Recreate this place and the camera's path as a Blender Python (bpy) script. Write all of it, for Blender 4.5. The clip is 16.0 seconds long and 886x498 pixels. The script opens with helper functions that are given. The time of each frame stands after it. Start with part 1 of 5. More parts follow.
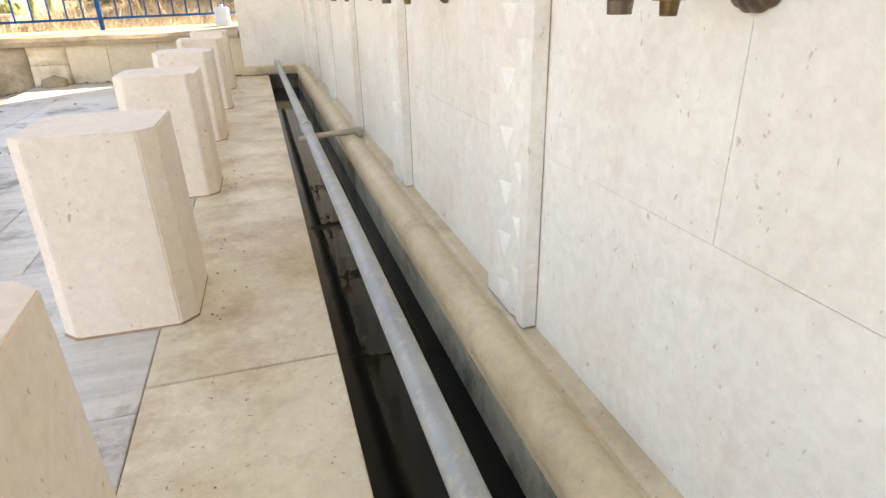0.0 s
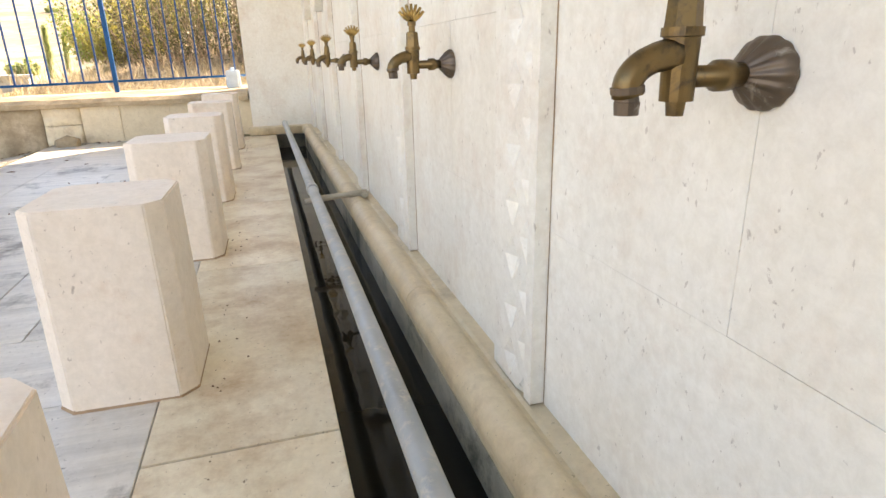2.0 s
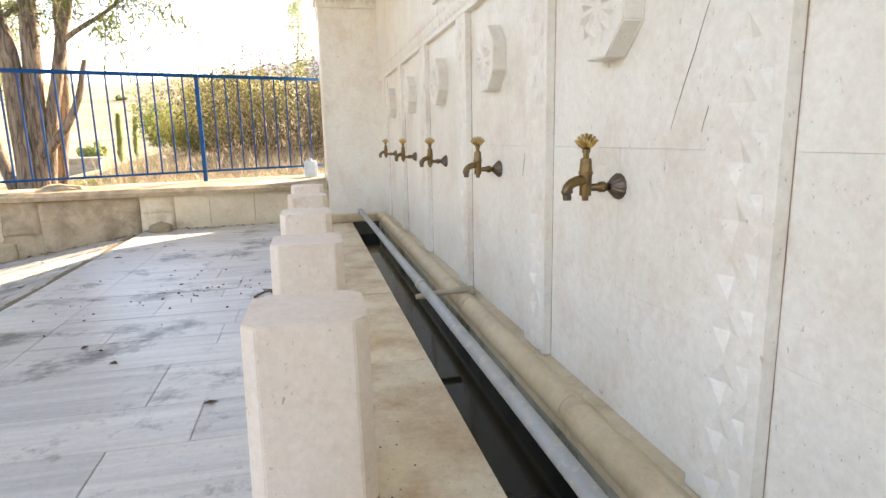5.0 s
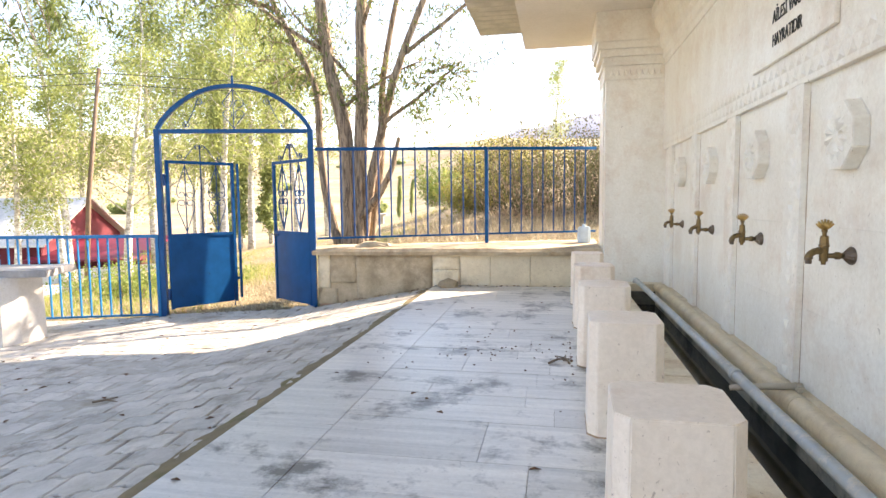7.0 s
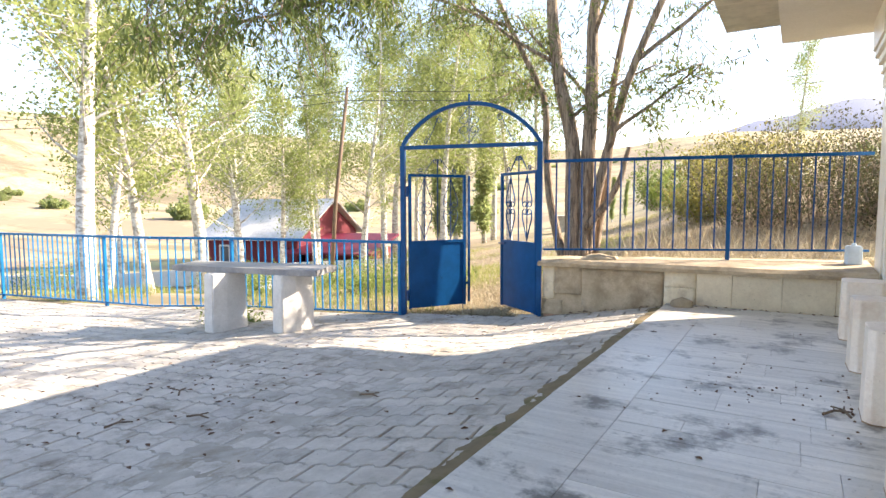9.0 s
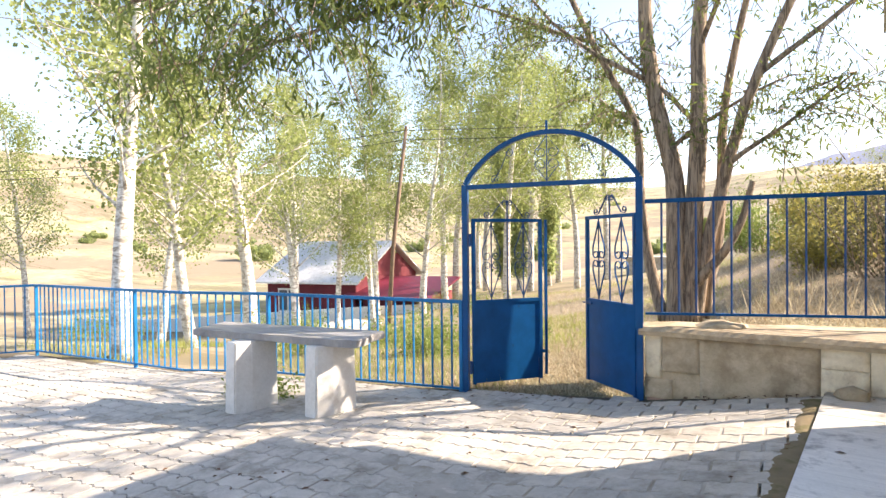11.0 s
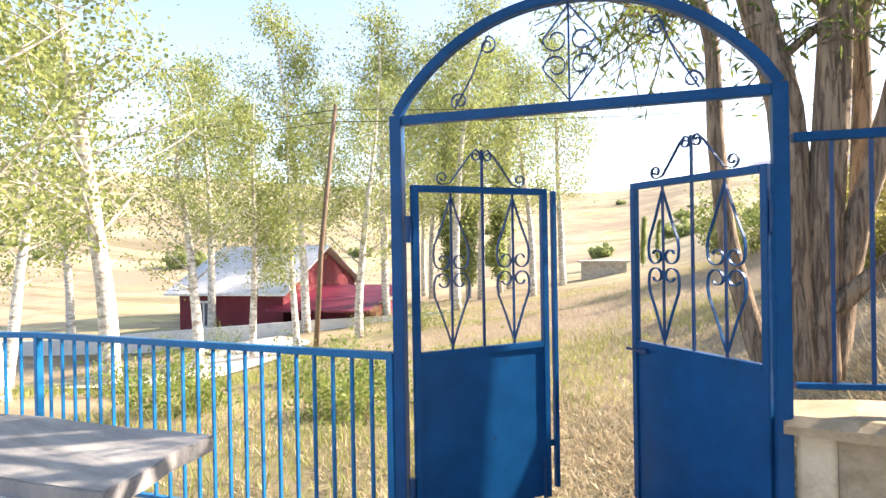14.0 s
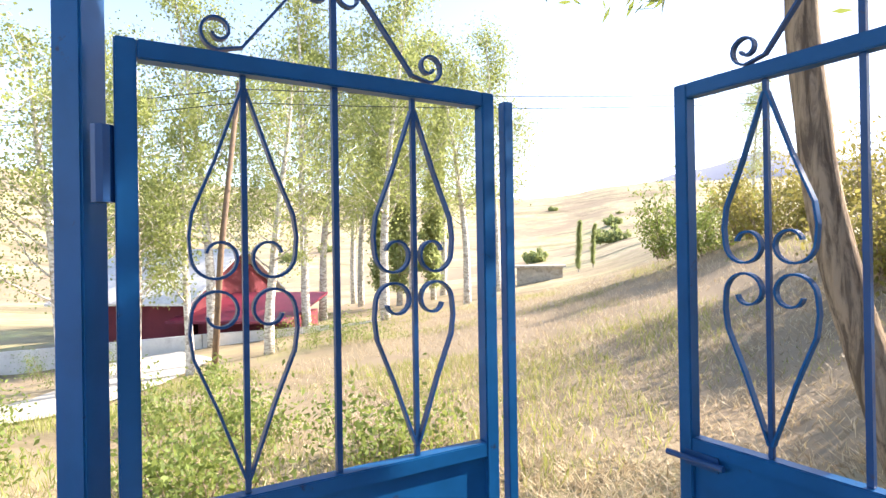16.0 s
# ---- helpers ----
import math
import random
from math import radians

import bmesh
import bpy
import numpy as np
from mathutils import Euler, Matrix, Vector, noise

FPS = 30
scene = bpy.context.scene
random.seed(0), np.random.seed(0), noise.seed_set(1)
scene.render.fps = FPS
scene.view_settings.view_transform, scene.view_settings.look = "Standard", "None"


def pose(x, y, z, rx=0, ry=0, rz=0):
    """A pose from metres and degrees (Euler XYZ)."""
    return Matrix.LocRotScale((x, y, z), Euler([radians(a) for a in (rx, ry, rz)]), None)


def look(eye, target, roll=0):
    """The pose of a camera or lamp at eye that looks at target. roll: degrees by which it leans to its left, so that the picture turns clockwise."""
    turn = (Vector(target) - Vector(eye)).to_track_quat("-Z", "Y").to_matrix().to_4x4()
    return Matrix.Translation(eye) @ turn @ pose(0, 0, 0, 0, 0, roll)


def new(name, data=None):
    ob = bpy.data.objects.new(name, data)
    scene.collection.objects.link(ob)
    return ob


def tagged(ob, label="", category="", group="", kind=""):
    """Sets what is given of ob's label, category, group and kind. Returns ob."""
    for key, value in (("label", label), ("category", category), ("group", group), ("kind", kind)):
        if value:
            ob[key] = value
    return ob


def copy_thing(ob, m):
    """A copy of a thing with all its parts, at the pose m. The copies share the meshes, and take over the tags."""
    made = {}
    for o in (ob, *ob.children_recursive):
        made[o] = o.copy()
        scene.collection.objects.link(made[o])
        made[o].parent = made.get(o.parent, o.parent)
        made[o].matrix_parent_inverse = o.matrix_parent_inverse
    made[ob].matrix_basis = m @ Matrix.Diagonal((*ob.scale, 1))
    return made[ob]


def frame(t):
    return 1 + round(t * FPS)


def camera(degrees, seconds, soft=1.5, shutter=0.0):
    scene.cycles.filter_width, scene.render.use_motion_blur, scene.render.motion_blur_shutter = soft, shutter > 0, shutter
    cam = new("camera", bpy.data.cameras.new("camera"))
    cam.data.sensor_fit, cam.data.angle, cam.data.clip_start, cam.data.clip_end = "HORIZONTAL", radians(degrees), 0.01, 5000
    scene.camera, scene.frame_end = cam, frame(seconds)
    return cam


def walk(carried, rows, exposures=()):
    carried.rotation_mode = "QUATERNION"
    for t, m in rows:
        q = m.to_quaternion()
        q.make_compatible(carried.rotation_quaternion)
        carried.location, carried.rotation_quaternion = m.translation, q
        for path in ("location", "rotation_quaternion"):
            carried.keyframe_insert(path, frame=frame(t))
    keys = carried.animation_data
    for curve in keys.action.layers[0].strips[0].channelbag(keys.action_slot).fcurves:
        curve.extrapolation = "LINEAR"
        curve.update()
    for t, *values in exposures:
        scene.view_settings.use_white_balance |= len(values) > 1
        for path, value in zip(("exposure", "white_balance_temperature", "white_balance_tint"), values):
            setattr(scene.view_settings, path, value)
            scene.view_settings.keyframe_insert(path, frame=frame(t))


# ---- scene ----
cam = camera(74.9, 16.0)
PATH = [
    (0, (0.681, 0.284, 0.805), (1.2, 2.037, -0.006), -1.4),
    (0.5, (0.675, 0.29, 0.817), (1.196, 2.048, 0.016), -1.4),
    (1, (0.676, 0.3, 0.829), (1.198, 2.075, 0.07), -1.4),
    (1.5, (0.684, 0.303, 0.835), (1.21, 2.102, 0.136), -1.4),
    (2, (0.685, 0.311, 0.845), (1.216, 2.129, 0.204), -1.4),
    (2.5, (0.682, 0.319, 0.856), (1.216, 2.156, 0.272), -1.3),
    (3, (0.675, 0.336, 0.874), (1.208, 2.194, 0.359), -1.3),
    (3.2, (0.669, 0.342, 0.882), (1.201, 2.207, 0.395), -1.3),
    (5.3, (0.221, 0.386, 0.991), (0.599, 2.319, 0.641), -1.0),
    (5.5, (0.179, 0.391, 1.006), (0.486, 2.341, 0.681), -0.9),
    (6, (0.096, 0.379, 1.047), (0.145, 2.363, 0.796), -0.8),
    (6.5, (0.03, 0.356, 1.071), (-0.161, 2.338, 0.875), -0.7),
    (7, (-0.046, 0.327, 1.068), (-0.429, 2.283, 0.904), -0.6),
    (7.5, (-0.096, 0.292, 1.062), (-0.68, 2.199, 0.908), -0.6),
    (8, (-0.166, 0.236, 1.064), (-0.937, 2.075, 0.912), -0.4),
    (8.5, (-0.219, 0.186, 1.101), (-1.145, 1.952, 0.947), -0.2),
    (9, (-0.267, 0.198, 1.228), (-1.304, 1.901, 1.067), -0.2),
    (9.5, (-0.402, 0.345, 1.377), (-1.526, 1.991, 1.208), -0.3),
    (10, (-0.627, 0.663, 1.429), (-1.792, 2.283, 1.297), -0.4),
    (10.2, (-0.715, 0.777, 1.432), (-1.899, 2.385, 1.321), -0.5),
    (12.3, (-1.992, 2.63, 1.215), (-3.21, 4.215, 1.272), -0.1),
    (12.5, (-2.115, 2.784, 1.225), (-3.318, 4.38, 1.28), -0.3),
    (13, (-2.428, 3.321, 1.271), (-3.596, 4.944, 1.292), -0.7),
    (13.5, (-2.756, 3.815, 1.284), (-3.889, 5.463, 1.274), -0.7),
    (14, (-3.083, 4.285, 1.279), (-4.14, 5.983, 1.271), -1.0),
    (14.5, (-3.289, 4.808, 1.286), (-4.311, 6.528, 1.275), -1.0),
    (15, (-3.4, 5.246, 1.215), (-4.429, 6.961, 1.218), -0.9),
    (15.5, (-3.7, 5.719, 1.2), (-4.596, 7.507, 1.205), -0.9),
    (16, (-3.886, 6.212, 1.2), (-4.747, 8.017, 1.207), -0.9),
]
EXPOSURES = [(0, 2.62, 9300, 21), (3.2, 2.44, 9100, 21), (5.3, 2.28, 8500, 20), (7.0, 2.24, 8100, 19), (9.0, 1.86, 7600, 17), (12.5, 1.72, 7600, 18), (14.0, 1.85, 7600, 18), (16, 1.96, 7300, 18)]
walk(cam, [(t, look(eye, target, roll)) for t, eye, target, roll in PATH], EXPOSURES)

# ---- world and sun ----
SUN_ROT, SUN_EL = radians(46), radians(32.2)
world = bpy.data.worlds.new("sky")
scene.world = world
world.use_nodes = True
wn = world.node_tree.nodes
sky = wn.new("ShaderNodeTexSky")
sky.sky_type, sky.sun_disc = "NISHITA", False
sky.sun_elevation, sky.sun_rotation, sky.altitude = SUN_EL, SUN_ROT, 1500
sky.dust_density = 1.4
world.node_tree.links.new(sky.outputs[0], wn["Background"].inputs[0])
wn["Background"].inputs[1].default_value = 0.15
sun_data = bpy.data.lights.new("sun", "SUN")
sun_data.energy, sun_data.angle, sun_data.color = 4.5, radians(0.6), (1.0, 0.95, 0.86)
sun = new("sun", sun_data)
toward = Vector((math.sin(SUN_ROT) * math.cos(SUN_EL), math.cos(SUN_ROT) * math.cos(SUN_EL), math.sin(SUN_EL)))
sun.matrix_world = look(toward * 60, (0, 0, 0))


# ---- materials ----
def ramp_of(nt, src, stops):
    r = nt.nodes.new("ShaderNodeValToRGB")
    while len(r.color_ramp.elements) < len(stops):
        r.color_ramp.elements.new(0.5)
    for e, (p, c) in zip(r.color_ramp.elements, stops):
        e.position, e.color = p, (*c, 1)
    nt.links.new(src, r.inputs[0])
    return r.outputs[0]


def tex_noise(nt, scale, detail=6, stretch=(1, 1, 1), rough=0.6, warp=0.0, offset=0.0):
    mp = nt.nodes.new("ShaderNodeMapping")
    mp.inputs["Scale"].default_value = stretch
    mp.inputs["Location"].default_value = (offset, offset * 0.7, offset * 1.3)
    geo = nt.nodes.new("ShaderNodeNewGeometry")
    nt.links.new(geo.outputs["Position"], mp.inputs[0])
    n = nt.nodes.new("ShaderNodeTexNoise")
    n.inputs["Scale"].default_value, n.inputs["Detail"].default_value = scale, detail
    n.inputs["Roughness"].default_value, n.inputs["Distortion"].default_value = rough, warp
    nt.links.new(mp.outputs[0], n.inputs["Vector"])
    return n.outputs["Fac"]


def mix(nt, a, b, fac, mode="MIX"):
    m = nt.nodes.new("ShaderNodeMix")
    m.data_type, m.blend_type = "RGBA", mode
    for sock, v in ((m.inputs["A"], a), (m.inputs["B"], b), (m.inputs["Factor"], fac)):
        if isinstance(v, (int, float)):
            sock.default_value = v
        elif isinstance(v, tuple):
            sock.default_value = (*v, 1)
        else:
            nt.links.new(v, sock)
    return m.outputs["Result"]


def material(name, rough=0.6, metal=0.0, spec=0.5):
    m = bpy.data.materials.new(name)
    m.use_nodes = True
    b = m.node_tree.nodes["Principled BSDF"]
    b.inputs["Roughness"].default_value, b.inputs["Metallic"].default_value = rough, metal
    b.inputs["Specular IOR Level"].default_value = spec
    return m, m.node_tree, b


def bumped(nt, b, src, strength, dist):
    n = nt.nodes.new("ShaderNodeBump")
    n.inputs["Strength"].default_value, n.inputs["Distance"].default_value = strength, dist
    nt.links.new(src, n.inputs["Height"])
    nt.links.new(n.outputs[0], b.inputs["Normal"])


def stone(name, light, dark, stain, rough=0.5, vein=(1, 1, 1), scale=3.0, stain_at=(0.58, 0.75), vary=0.0, bump=0.15, spots=0.5):
    """Weathered stone: broad clouds, fine grain, stains and small pits."""
    m, nt, b = material(name, rough)
    c = ramp_of(nt, tex_noise(nt, scale, 8, vein, 0.68, 0.35), [(0.3, dark), (0.62, light)])
    st = ramp_of(nt, tex_noise(nt, 2.3, 8, (1, 1, 1), 0.72, 0.1, 7.0), [(stain_at[0], (0, 0, 0)), (stain_at[1], (1, 1, 1))])
    c = mix(nt, c, stain, st)
    pit = ramp_of(nt, tex_noise(nt, 34, 5, (1, 1, 0.7), 0.6, 0.5, 3.0), [(0.69, (0, 0, 0)), (0.73, (1, 1, 1))])
    pm = nt.nodes.new("ShaderNodeMath")
    pm.operation = "MULTIPLY"
    pm.inputs[1].default_value = spots
    nt.links.new(pit, pm.inputs[0])
    c = mix(nt, c, tuple(v * 0.45 for v in stain), pm.outputs[0])
    speck = ramp_of(nt, tex_noise(nt, 85, 4, (1, 1, 0.6), 0.6, 0.3, 5.0), [(0.665, (0, 0, 0)), (0.70, (1, 1, 1))])
    sm = nt.nodes.new("ShaderNodeMath")
    sm.operation = "MULTIPLY"
    sm.inputs[1].default_value = spots * 0.8
    nt.links.new(speck, sm.inputs[0])
    c = mix(nt, c, tuple(v * 0.55 for v in stain), sm.outputs[0])
    grain = ramp_of(nt, tex_noise(nt, 38, 7, (1, 1, 1), 0.75, 0.3, 2.0), [(0.34, (0.92, 0.91, 0.89)), (0.62, (1.03, 1.03, 1.03))])
    c = mix(nt, c, grain, 1.0, "MULTIPLY")
    if vary:
        info = nt.nodes.new("ShaderNodeObjectInfo")
        tone = ramp_of(nt, info.outputs["Random"], [(0, (1 - vary,) * 3), (1, (1 + vary * 0.3, 1 + vary * 0.25, 1 + vary * 0.2))])
        c = mix(nt, c, tone, 1.0, "MULTIPLY")
    nt.links.new(c, b.inputs["Base Color"])
    bumped(nt, b, tex_noise(nt, 60, 5), bump, 0.004)
    return m


MARBLE_WALL = stone("cream_marble", (0.90, 0.87, 0.79), (0.82, 0.77, 0.67), (0.70, 0.56, 0.44), 0.42, (1, 1, 0.5), 2.6, (0.50, 0.84), 0.03, 0.12, 0.6)
MARBLE_STOOL = stone("pink_beige_limestone", (0.93, 0.81, 0.69), (0.86, 0.73, 0.59), (0.68, 0.46, 0.31), 0.5, (1, 1, 0.6), 3.0, (0.55, 0.78), 0.04, 0.1, 0.6)
MARBLE_LEDGE = stone("worn_cream_stone", (0.78, 0.66, 0.46), (0.64, 0.52, 0.34), (0.40, 0.29, 0.17), 0.45, (1, 1, 1), 4.0, (0.50, 0.74), 0.05, 0.15, 0.6)
MARBLE_SLAB = stone("stained_slab", (0.90, 0.82, 0.65), (0.78, 0.68, 0.50), (0.52, 0.35, 0.19), 0.4, (1, 0.5, 1), 3.4, (0.45, 0.68), 0.08, 0.12, 0.9)
MARBLE_FLOOR = stone("grey_white_marble", (0.76, 0.73, 0.67), (0.55, 0.53, 0.49), (0.17, 0.155, 0.135), 0.34, (0.35, 7, 1), 2.4, (0.525, 0.645), 0.16, 0.08, 0.6)
CONCRETE_BLOCK = stone("grey_paving_concrete", (0.58, 0.54, 0.48), (0.40, 0.37, 0.32), (0.20, 0.17, 0.13), 0.85, (1, 1, 1), 4.0, (0.5, 0.72), 0.2, 0.5, 0.7)
RUBBLE = stone("rough_rendered_stone", (0.60, 0.48, 0.33), (0.34, 0.26, 0.16), (0.24, 0.17, 0.11), 0.85, (1, 1, 1), 3.5, (0.5, 0.72), 0.12, 0.8, 0.6)
RED_RUBBLE = stone("reddish_field_stone", (0.46, 0.28, 0.20), (0.30, 0.19, 0.13), (0.2, 0.14, 0.1), 0.85, (1, 1, 1), 5.0, (0.5, 0.72), 0.1, 0.8, 0.6)
ASHLAR = stone("yellowed_stone_slab", (0.80, 0.69, 0.50), (0.66, 0.54, 0.37), (0.40, 0.29, 0.18), 0.7, (1, 1, 1), 3.0, (0.55, 0.78), 0.1, 0.3, 0.6)
BENCH_TOP = stone("grey_marble_top", (0.35, 0.34, 0.33), (0.17, 0.17, 0.18), (0.20, 0.19, 0.18), 0.5, (1, 6, 1), 2.0, (0.6, 0.85), 0.0, 0.2, 0.5)
BENCH_LEG = stone("white_cast_stone", (0.74, 0.72, 0.68), (0.60, 0.58, 0.54), (0.42, 0.38, 0.33), 0.7, (1, 1, 1), 3.0, (0.58, 0.8), 0.0, 0.3, 0.5)
PLASTER = stone("cream_plaster", (0.80, 0.75, 0.67), (0.72, 0.67, 0.58), (0.62, 0.55, 0.46), 0.8, (1, 1, 1), 1.5, (0.62, 0.9), 0.0, 0.1, 0.1)
ALGAE = stone("algae_grey_kerb_face", (0.46, 0.43, 0.34), (0.28, 0.26, 0.20), (0.06, 0.065, 0.04), 0.5, (1, 1, 2.5), 5.0, (0.5, 0.62), 0.0, 0.3, 0.8)
RUSTY = stone("rusty_mortar", (0.48, 0.32, 0.20), (0.34, 0.21, 0.12), (0.2, 0.12, 0.07), 0.9, (1, 1, 1), 9.0, (0.5, 0.7), 0.0, 0.6, 0.8)
CHANNEL = stone("wet_dark_stone", (0.20, 0.19, 0.15), (0.09, 0.085, 0.07), (0.04, 0.035, 0.03), 0.4, (1, 1, 1), 4.0, (0.4, 0.7), 0.0, 0.3, 0.6)
HOUSE_RED = stone("dark_red_render", (0.20, 0.028, 0.04), (0.14, 0.02, 0.03), (0.2, 0.06, 0.06), 0.8, (1, 1, 1), 1.0, (0.6, 0.9), 0.0, 0.1, 0.1)
WHITE_WALL = stone("whitewashed_wall", (0.78, 0.76, 0.72), (0.62, 0.6, 0.56), (0.4, 0.37, 0.32), 0.85, (1, 1, 1), 1.0, (0.55, 0.8), 0.0, 0.2, 0.2)
ROAD = stone("pale_gravel_road", (0.58, 0.55, 0.50), (0.46, 0.43, 0.38), (0.36, 0.31, 0.25), 0.9, (1, 1, 1), 1.0, (0.55, 0.8), 0.0, 0.5, 0.3)


def plain(name, c, rough=0.5, metal=0.0, worn=None, scale=14.0, at=(0.62, 0.7), bump=0.0, spec=0.35):
    m, nt, b = material(name, rough, metal)
    d = tuple(v * 0.72 for v in c)
    col = ramp_of(nt, tex_noise(nt, 5.0, 6), [(0.3, d), (0.65, c)])
    if worn:
        k = ramp_of(nt, tex_noise(nt, scale, 8, (1, 1, 1), 0.7, 0.4, 11.0), [(at[0], (0, 0, 0)), (at[1], (1, 1, 1))])
        col = mix(nt, col, worn, k)
    nt.links.new(col, b.inputs["Base Color"])
    if bump:
        bumped(nt, b, tex_noise(nt, 40, 5), bump, 0.005)
    b.inputs["Specular IOR Level"].default_value = spec
    return m


BLUE = plain("blue_gloss_paint", (0.0003, 0.085, 0.25), 0.34, 0.0, (0.02, 0.03, 0.07), 11.0, (0.64, 0.70), 0.06, 0.2)
# lighter copy of the blue paint, with sunlight on the bars mixed into it
BLUE_SUNLIT = plain("sunlit_blue_paint", (0.0015, 0.185, 0.43), 0.34, 0.0, (0.10, 0.10, 0.11), 14.0, (0.66, 0.71), 0.06, 0.25)
IRON = plain("blue_black_iron", (0.006, 0.06, 0.19), 0.35, 0.0, (0.05, 0.04, 0.035), 20.0)
BRASS = plain("aged_brass", (0.25, 0.165, 0.075), 0.4, 0.85, (0.10, 0.075, 0.05), 34.0, (0.5, 0.66), 0.1)
BRASS_BRIGHT = plain("polished_brass", (0.58, 0.38, 0.14), 0.3, 0.95, (0.26, 0.17, 0.08), 50.0, (0.55, 0.7))
BRASS_DARK = plain("tarnished_brass", (0.19, 0.145, 0.11), 0.45, 0.75, (0.40, 0.36, 0.31), 34.0, (0.58, 0.68), 0.15)
PIPE = plain("galvanised_steel", (0.46, 0.50, 0.51), 0.5, 0.4, (0.54, 0.53, 0.48), 26.0, (0.52, 0.62), 0.25)
SCALE = plain("lime_scaled_rod", (0.58, 0.51, 0.40), 0.8, 0.0, (0.3, 0.25, 0.18), 20.0, (0.55, 0.7), 0.5)
SHEET = plain("cream_roof_sheet", (0.66, 0.62, 0.54), 0.5, 0.2, (0.5, 0.45, 0.38), 4.0)
ROOF_WHITE = plain("pale_metal_roof", (0.74, 0.74, 0.74), 0.4, 0.3, (0.5, 0.46, 0.42), 2.0)
ROOF_RED = plain("maroon_roof", (0.22, 0.03, 0.06), 0.5, 0.0, (0.14, 0.04, 0.05), 2.0)
WOOD_POLE = plain("weathered_pole_wood", (0.22, 0.15, 0.10), 0.85, 0.0, (0.12, 0.09, 0.07), 8.0, (0.5, 0.65), 0.4)
WINDOW_WHITE = plain("white_window_frame", (0.78, 0.78, 0.78), 0.5)
INK = plain("black_lettering", (0.03, 0.03, 0.03), 0.6)
MOSS = plain("dirt_joint", (0.23, 0.175, 0.10), 0.95, 0.0, (0.13, 0.115, 0.045), 6.0, (0.5, 0.62), 0.6)
DUST = plain("dusty_joint_sand", (0.12, 0.10, 0.07), 0.95, 0.0, (0.12, 0.10, 0.06), 1.6, (0.52, 0.66), 0.6)
SILT = plain("grey_brown_dust", (0.46, 0.42, 0.36), 0.95, 0.0, (0.30, 0.26, 0.20), 3.0, (0.5, 0.62), 0.4)
DRYLEAF = plain("brown_dead_leaf", (0.16, 0.08, 0.04), 0.8)
PALE_PLASTIC = plain("pale_blue_plastic", (0.55, 0.68, 0.78), 0.4)
CABLE = plain("black_cable", (0.05, 0.05, 0.05), 0.6)

glass, _, gb = material("window_glass", 0.05)
gb.inputs["Base Color"].default_value = (0.08, 0.1, 0.13, 1)

water, wt, wb = material("dark_water", 0.03)
wb.inputs["IOR"].default_value = 1.33
wb.inputs["Specular IOR Level"].default_value = 0.3
wb.inputs["Base Color"].default_value = (0.012, 0.012, 0.010, 1)
bumped(wt, wb, tex_noise(wt, 9.0, 2, (1, 1, 1), 0.4), 0.12, 0.01)


def bark(name, a, b_, stretch, scale, bump):
    m, nt, b = material(name, 0.9)
    src = tex_noise(nt, scale, 8, stretch, 0.7, 0.8)
    nt.links.new(ramp_of(nt, src, [(0.42, b_), (0.57, a)]), b.inputs["Base Color"])
    bumped(nt, b, src, bump, 0.03)
    return m


BARK_WILLOW = bark("furrowed_brown_bark", (0.44, 0.33, 0.23), (0.14, 0.10, 0.07), (1, 1, 0.12), 26, 1.0)
BARK_POPLAR = bark("pale_poplar_bark", (0.72, 0.69, 0.62), (0.30, 0.26, 0.21), (1, 1, 2.2), 5, 0.3)


def leaf_mat(name, a, b_, through_c, amount=0.45):
    m, nt, b = material(name, 0.55, 0, 0.3)
    geo = nt.nodes.new("ShaderNodeNewGeometry")
    c = ramp_of(nt, geo.outputs["Random Per Island"], [(0.1, b_), (0.9, a)])
    nt.links.new(c, b.inputs["Base Color"])
    tr = nt.nodes.new("ShaderNodeBsdfTranslucent")
    nt.links.new(mix(nt, c, through_c, 0.6), tr.inputs[0])
    mx = nt.nodes.new("ShaderNodeMixShader")
    mx.inputs[0].default_value = amount
    out = nt.nodes["Material Output"]
    nt.links.new(b.outputs[0], mx.inputs[1])
    nt.links.new(tr.outputs[0], mx.inputs[2])
    nt.links.new(mx.outputs[0], out.inputs[0])
    return m


LEAF_WILLOW = leaf_mat("willow_leaf", (0.13, 0.17, 0.055), (0.06, 0.09, 0.03), (0.30, 0.36, 0.08), 0.4)
LEAF_POPLAR = leaf_mat("poplar_leaf", (0.34, 0.38, 0.13), (0.13, 0.17, 0.055), (0.48, 0.54, 0.20), 0.45)
LEAF_TALL = leaf_mat("lombardy_leaf", (0.34, 0.39, 0.17), (0.2, 0.25, 0.1), (0.5, 0.56, 0.24), 0.5)
LEAF_BUSH = leaf_mat("bush_leaf", (0.11, 0.115, 0.05), (0.05, 0.04, 0.028), (0.2, 0.2, 0.07), 0.25)
LEAF_YELLOW = leaf_mat("yellow_bush_leaf", (0.32, 0.29, 0.08), (0.17, 0.16, 0.05), (0.45, 0.4, 0.12), 0.4)
LEAF_WEED = leaf_mat("weed_leaf", (0.20, 0.27, 0.07), (0.10, 0.15, 0.04), (0.4, 0.46, 0.12), 0.4)
STRAW = leaf_mat("dry_grass_blade", (0.68, 0.58, 0.40), (0.30, 0.22, 0.13), (0.5, 0.42, 0.28), 0.3)
GRASS = leaf_mat("green_grass_blade", (0.34, 0.36, 0.12), (0.18, 0.22, 0.06), (0.5, 0.5, 0.15), 0.4)

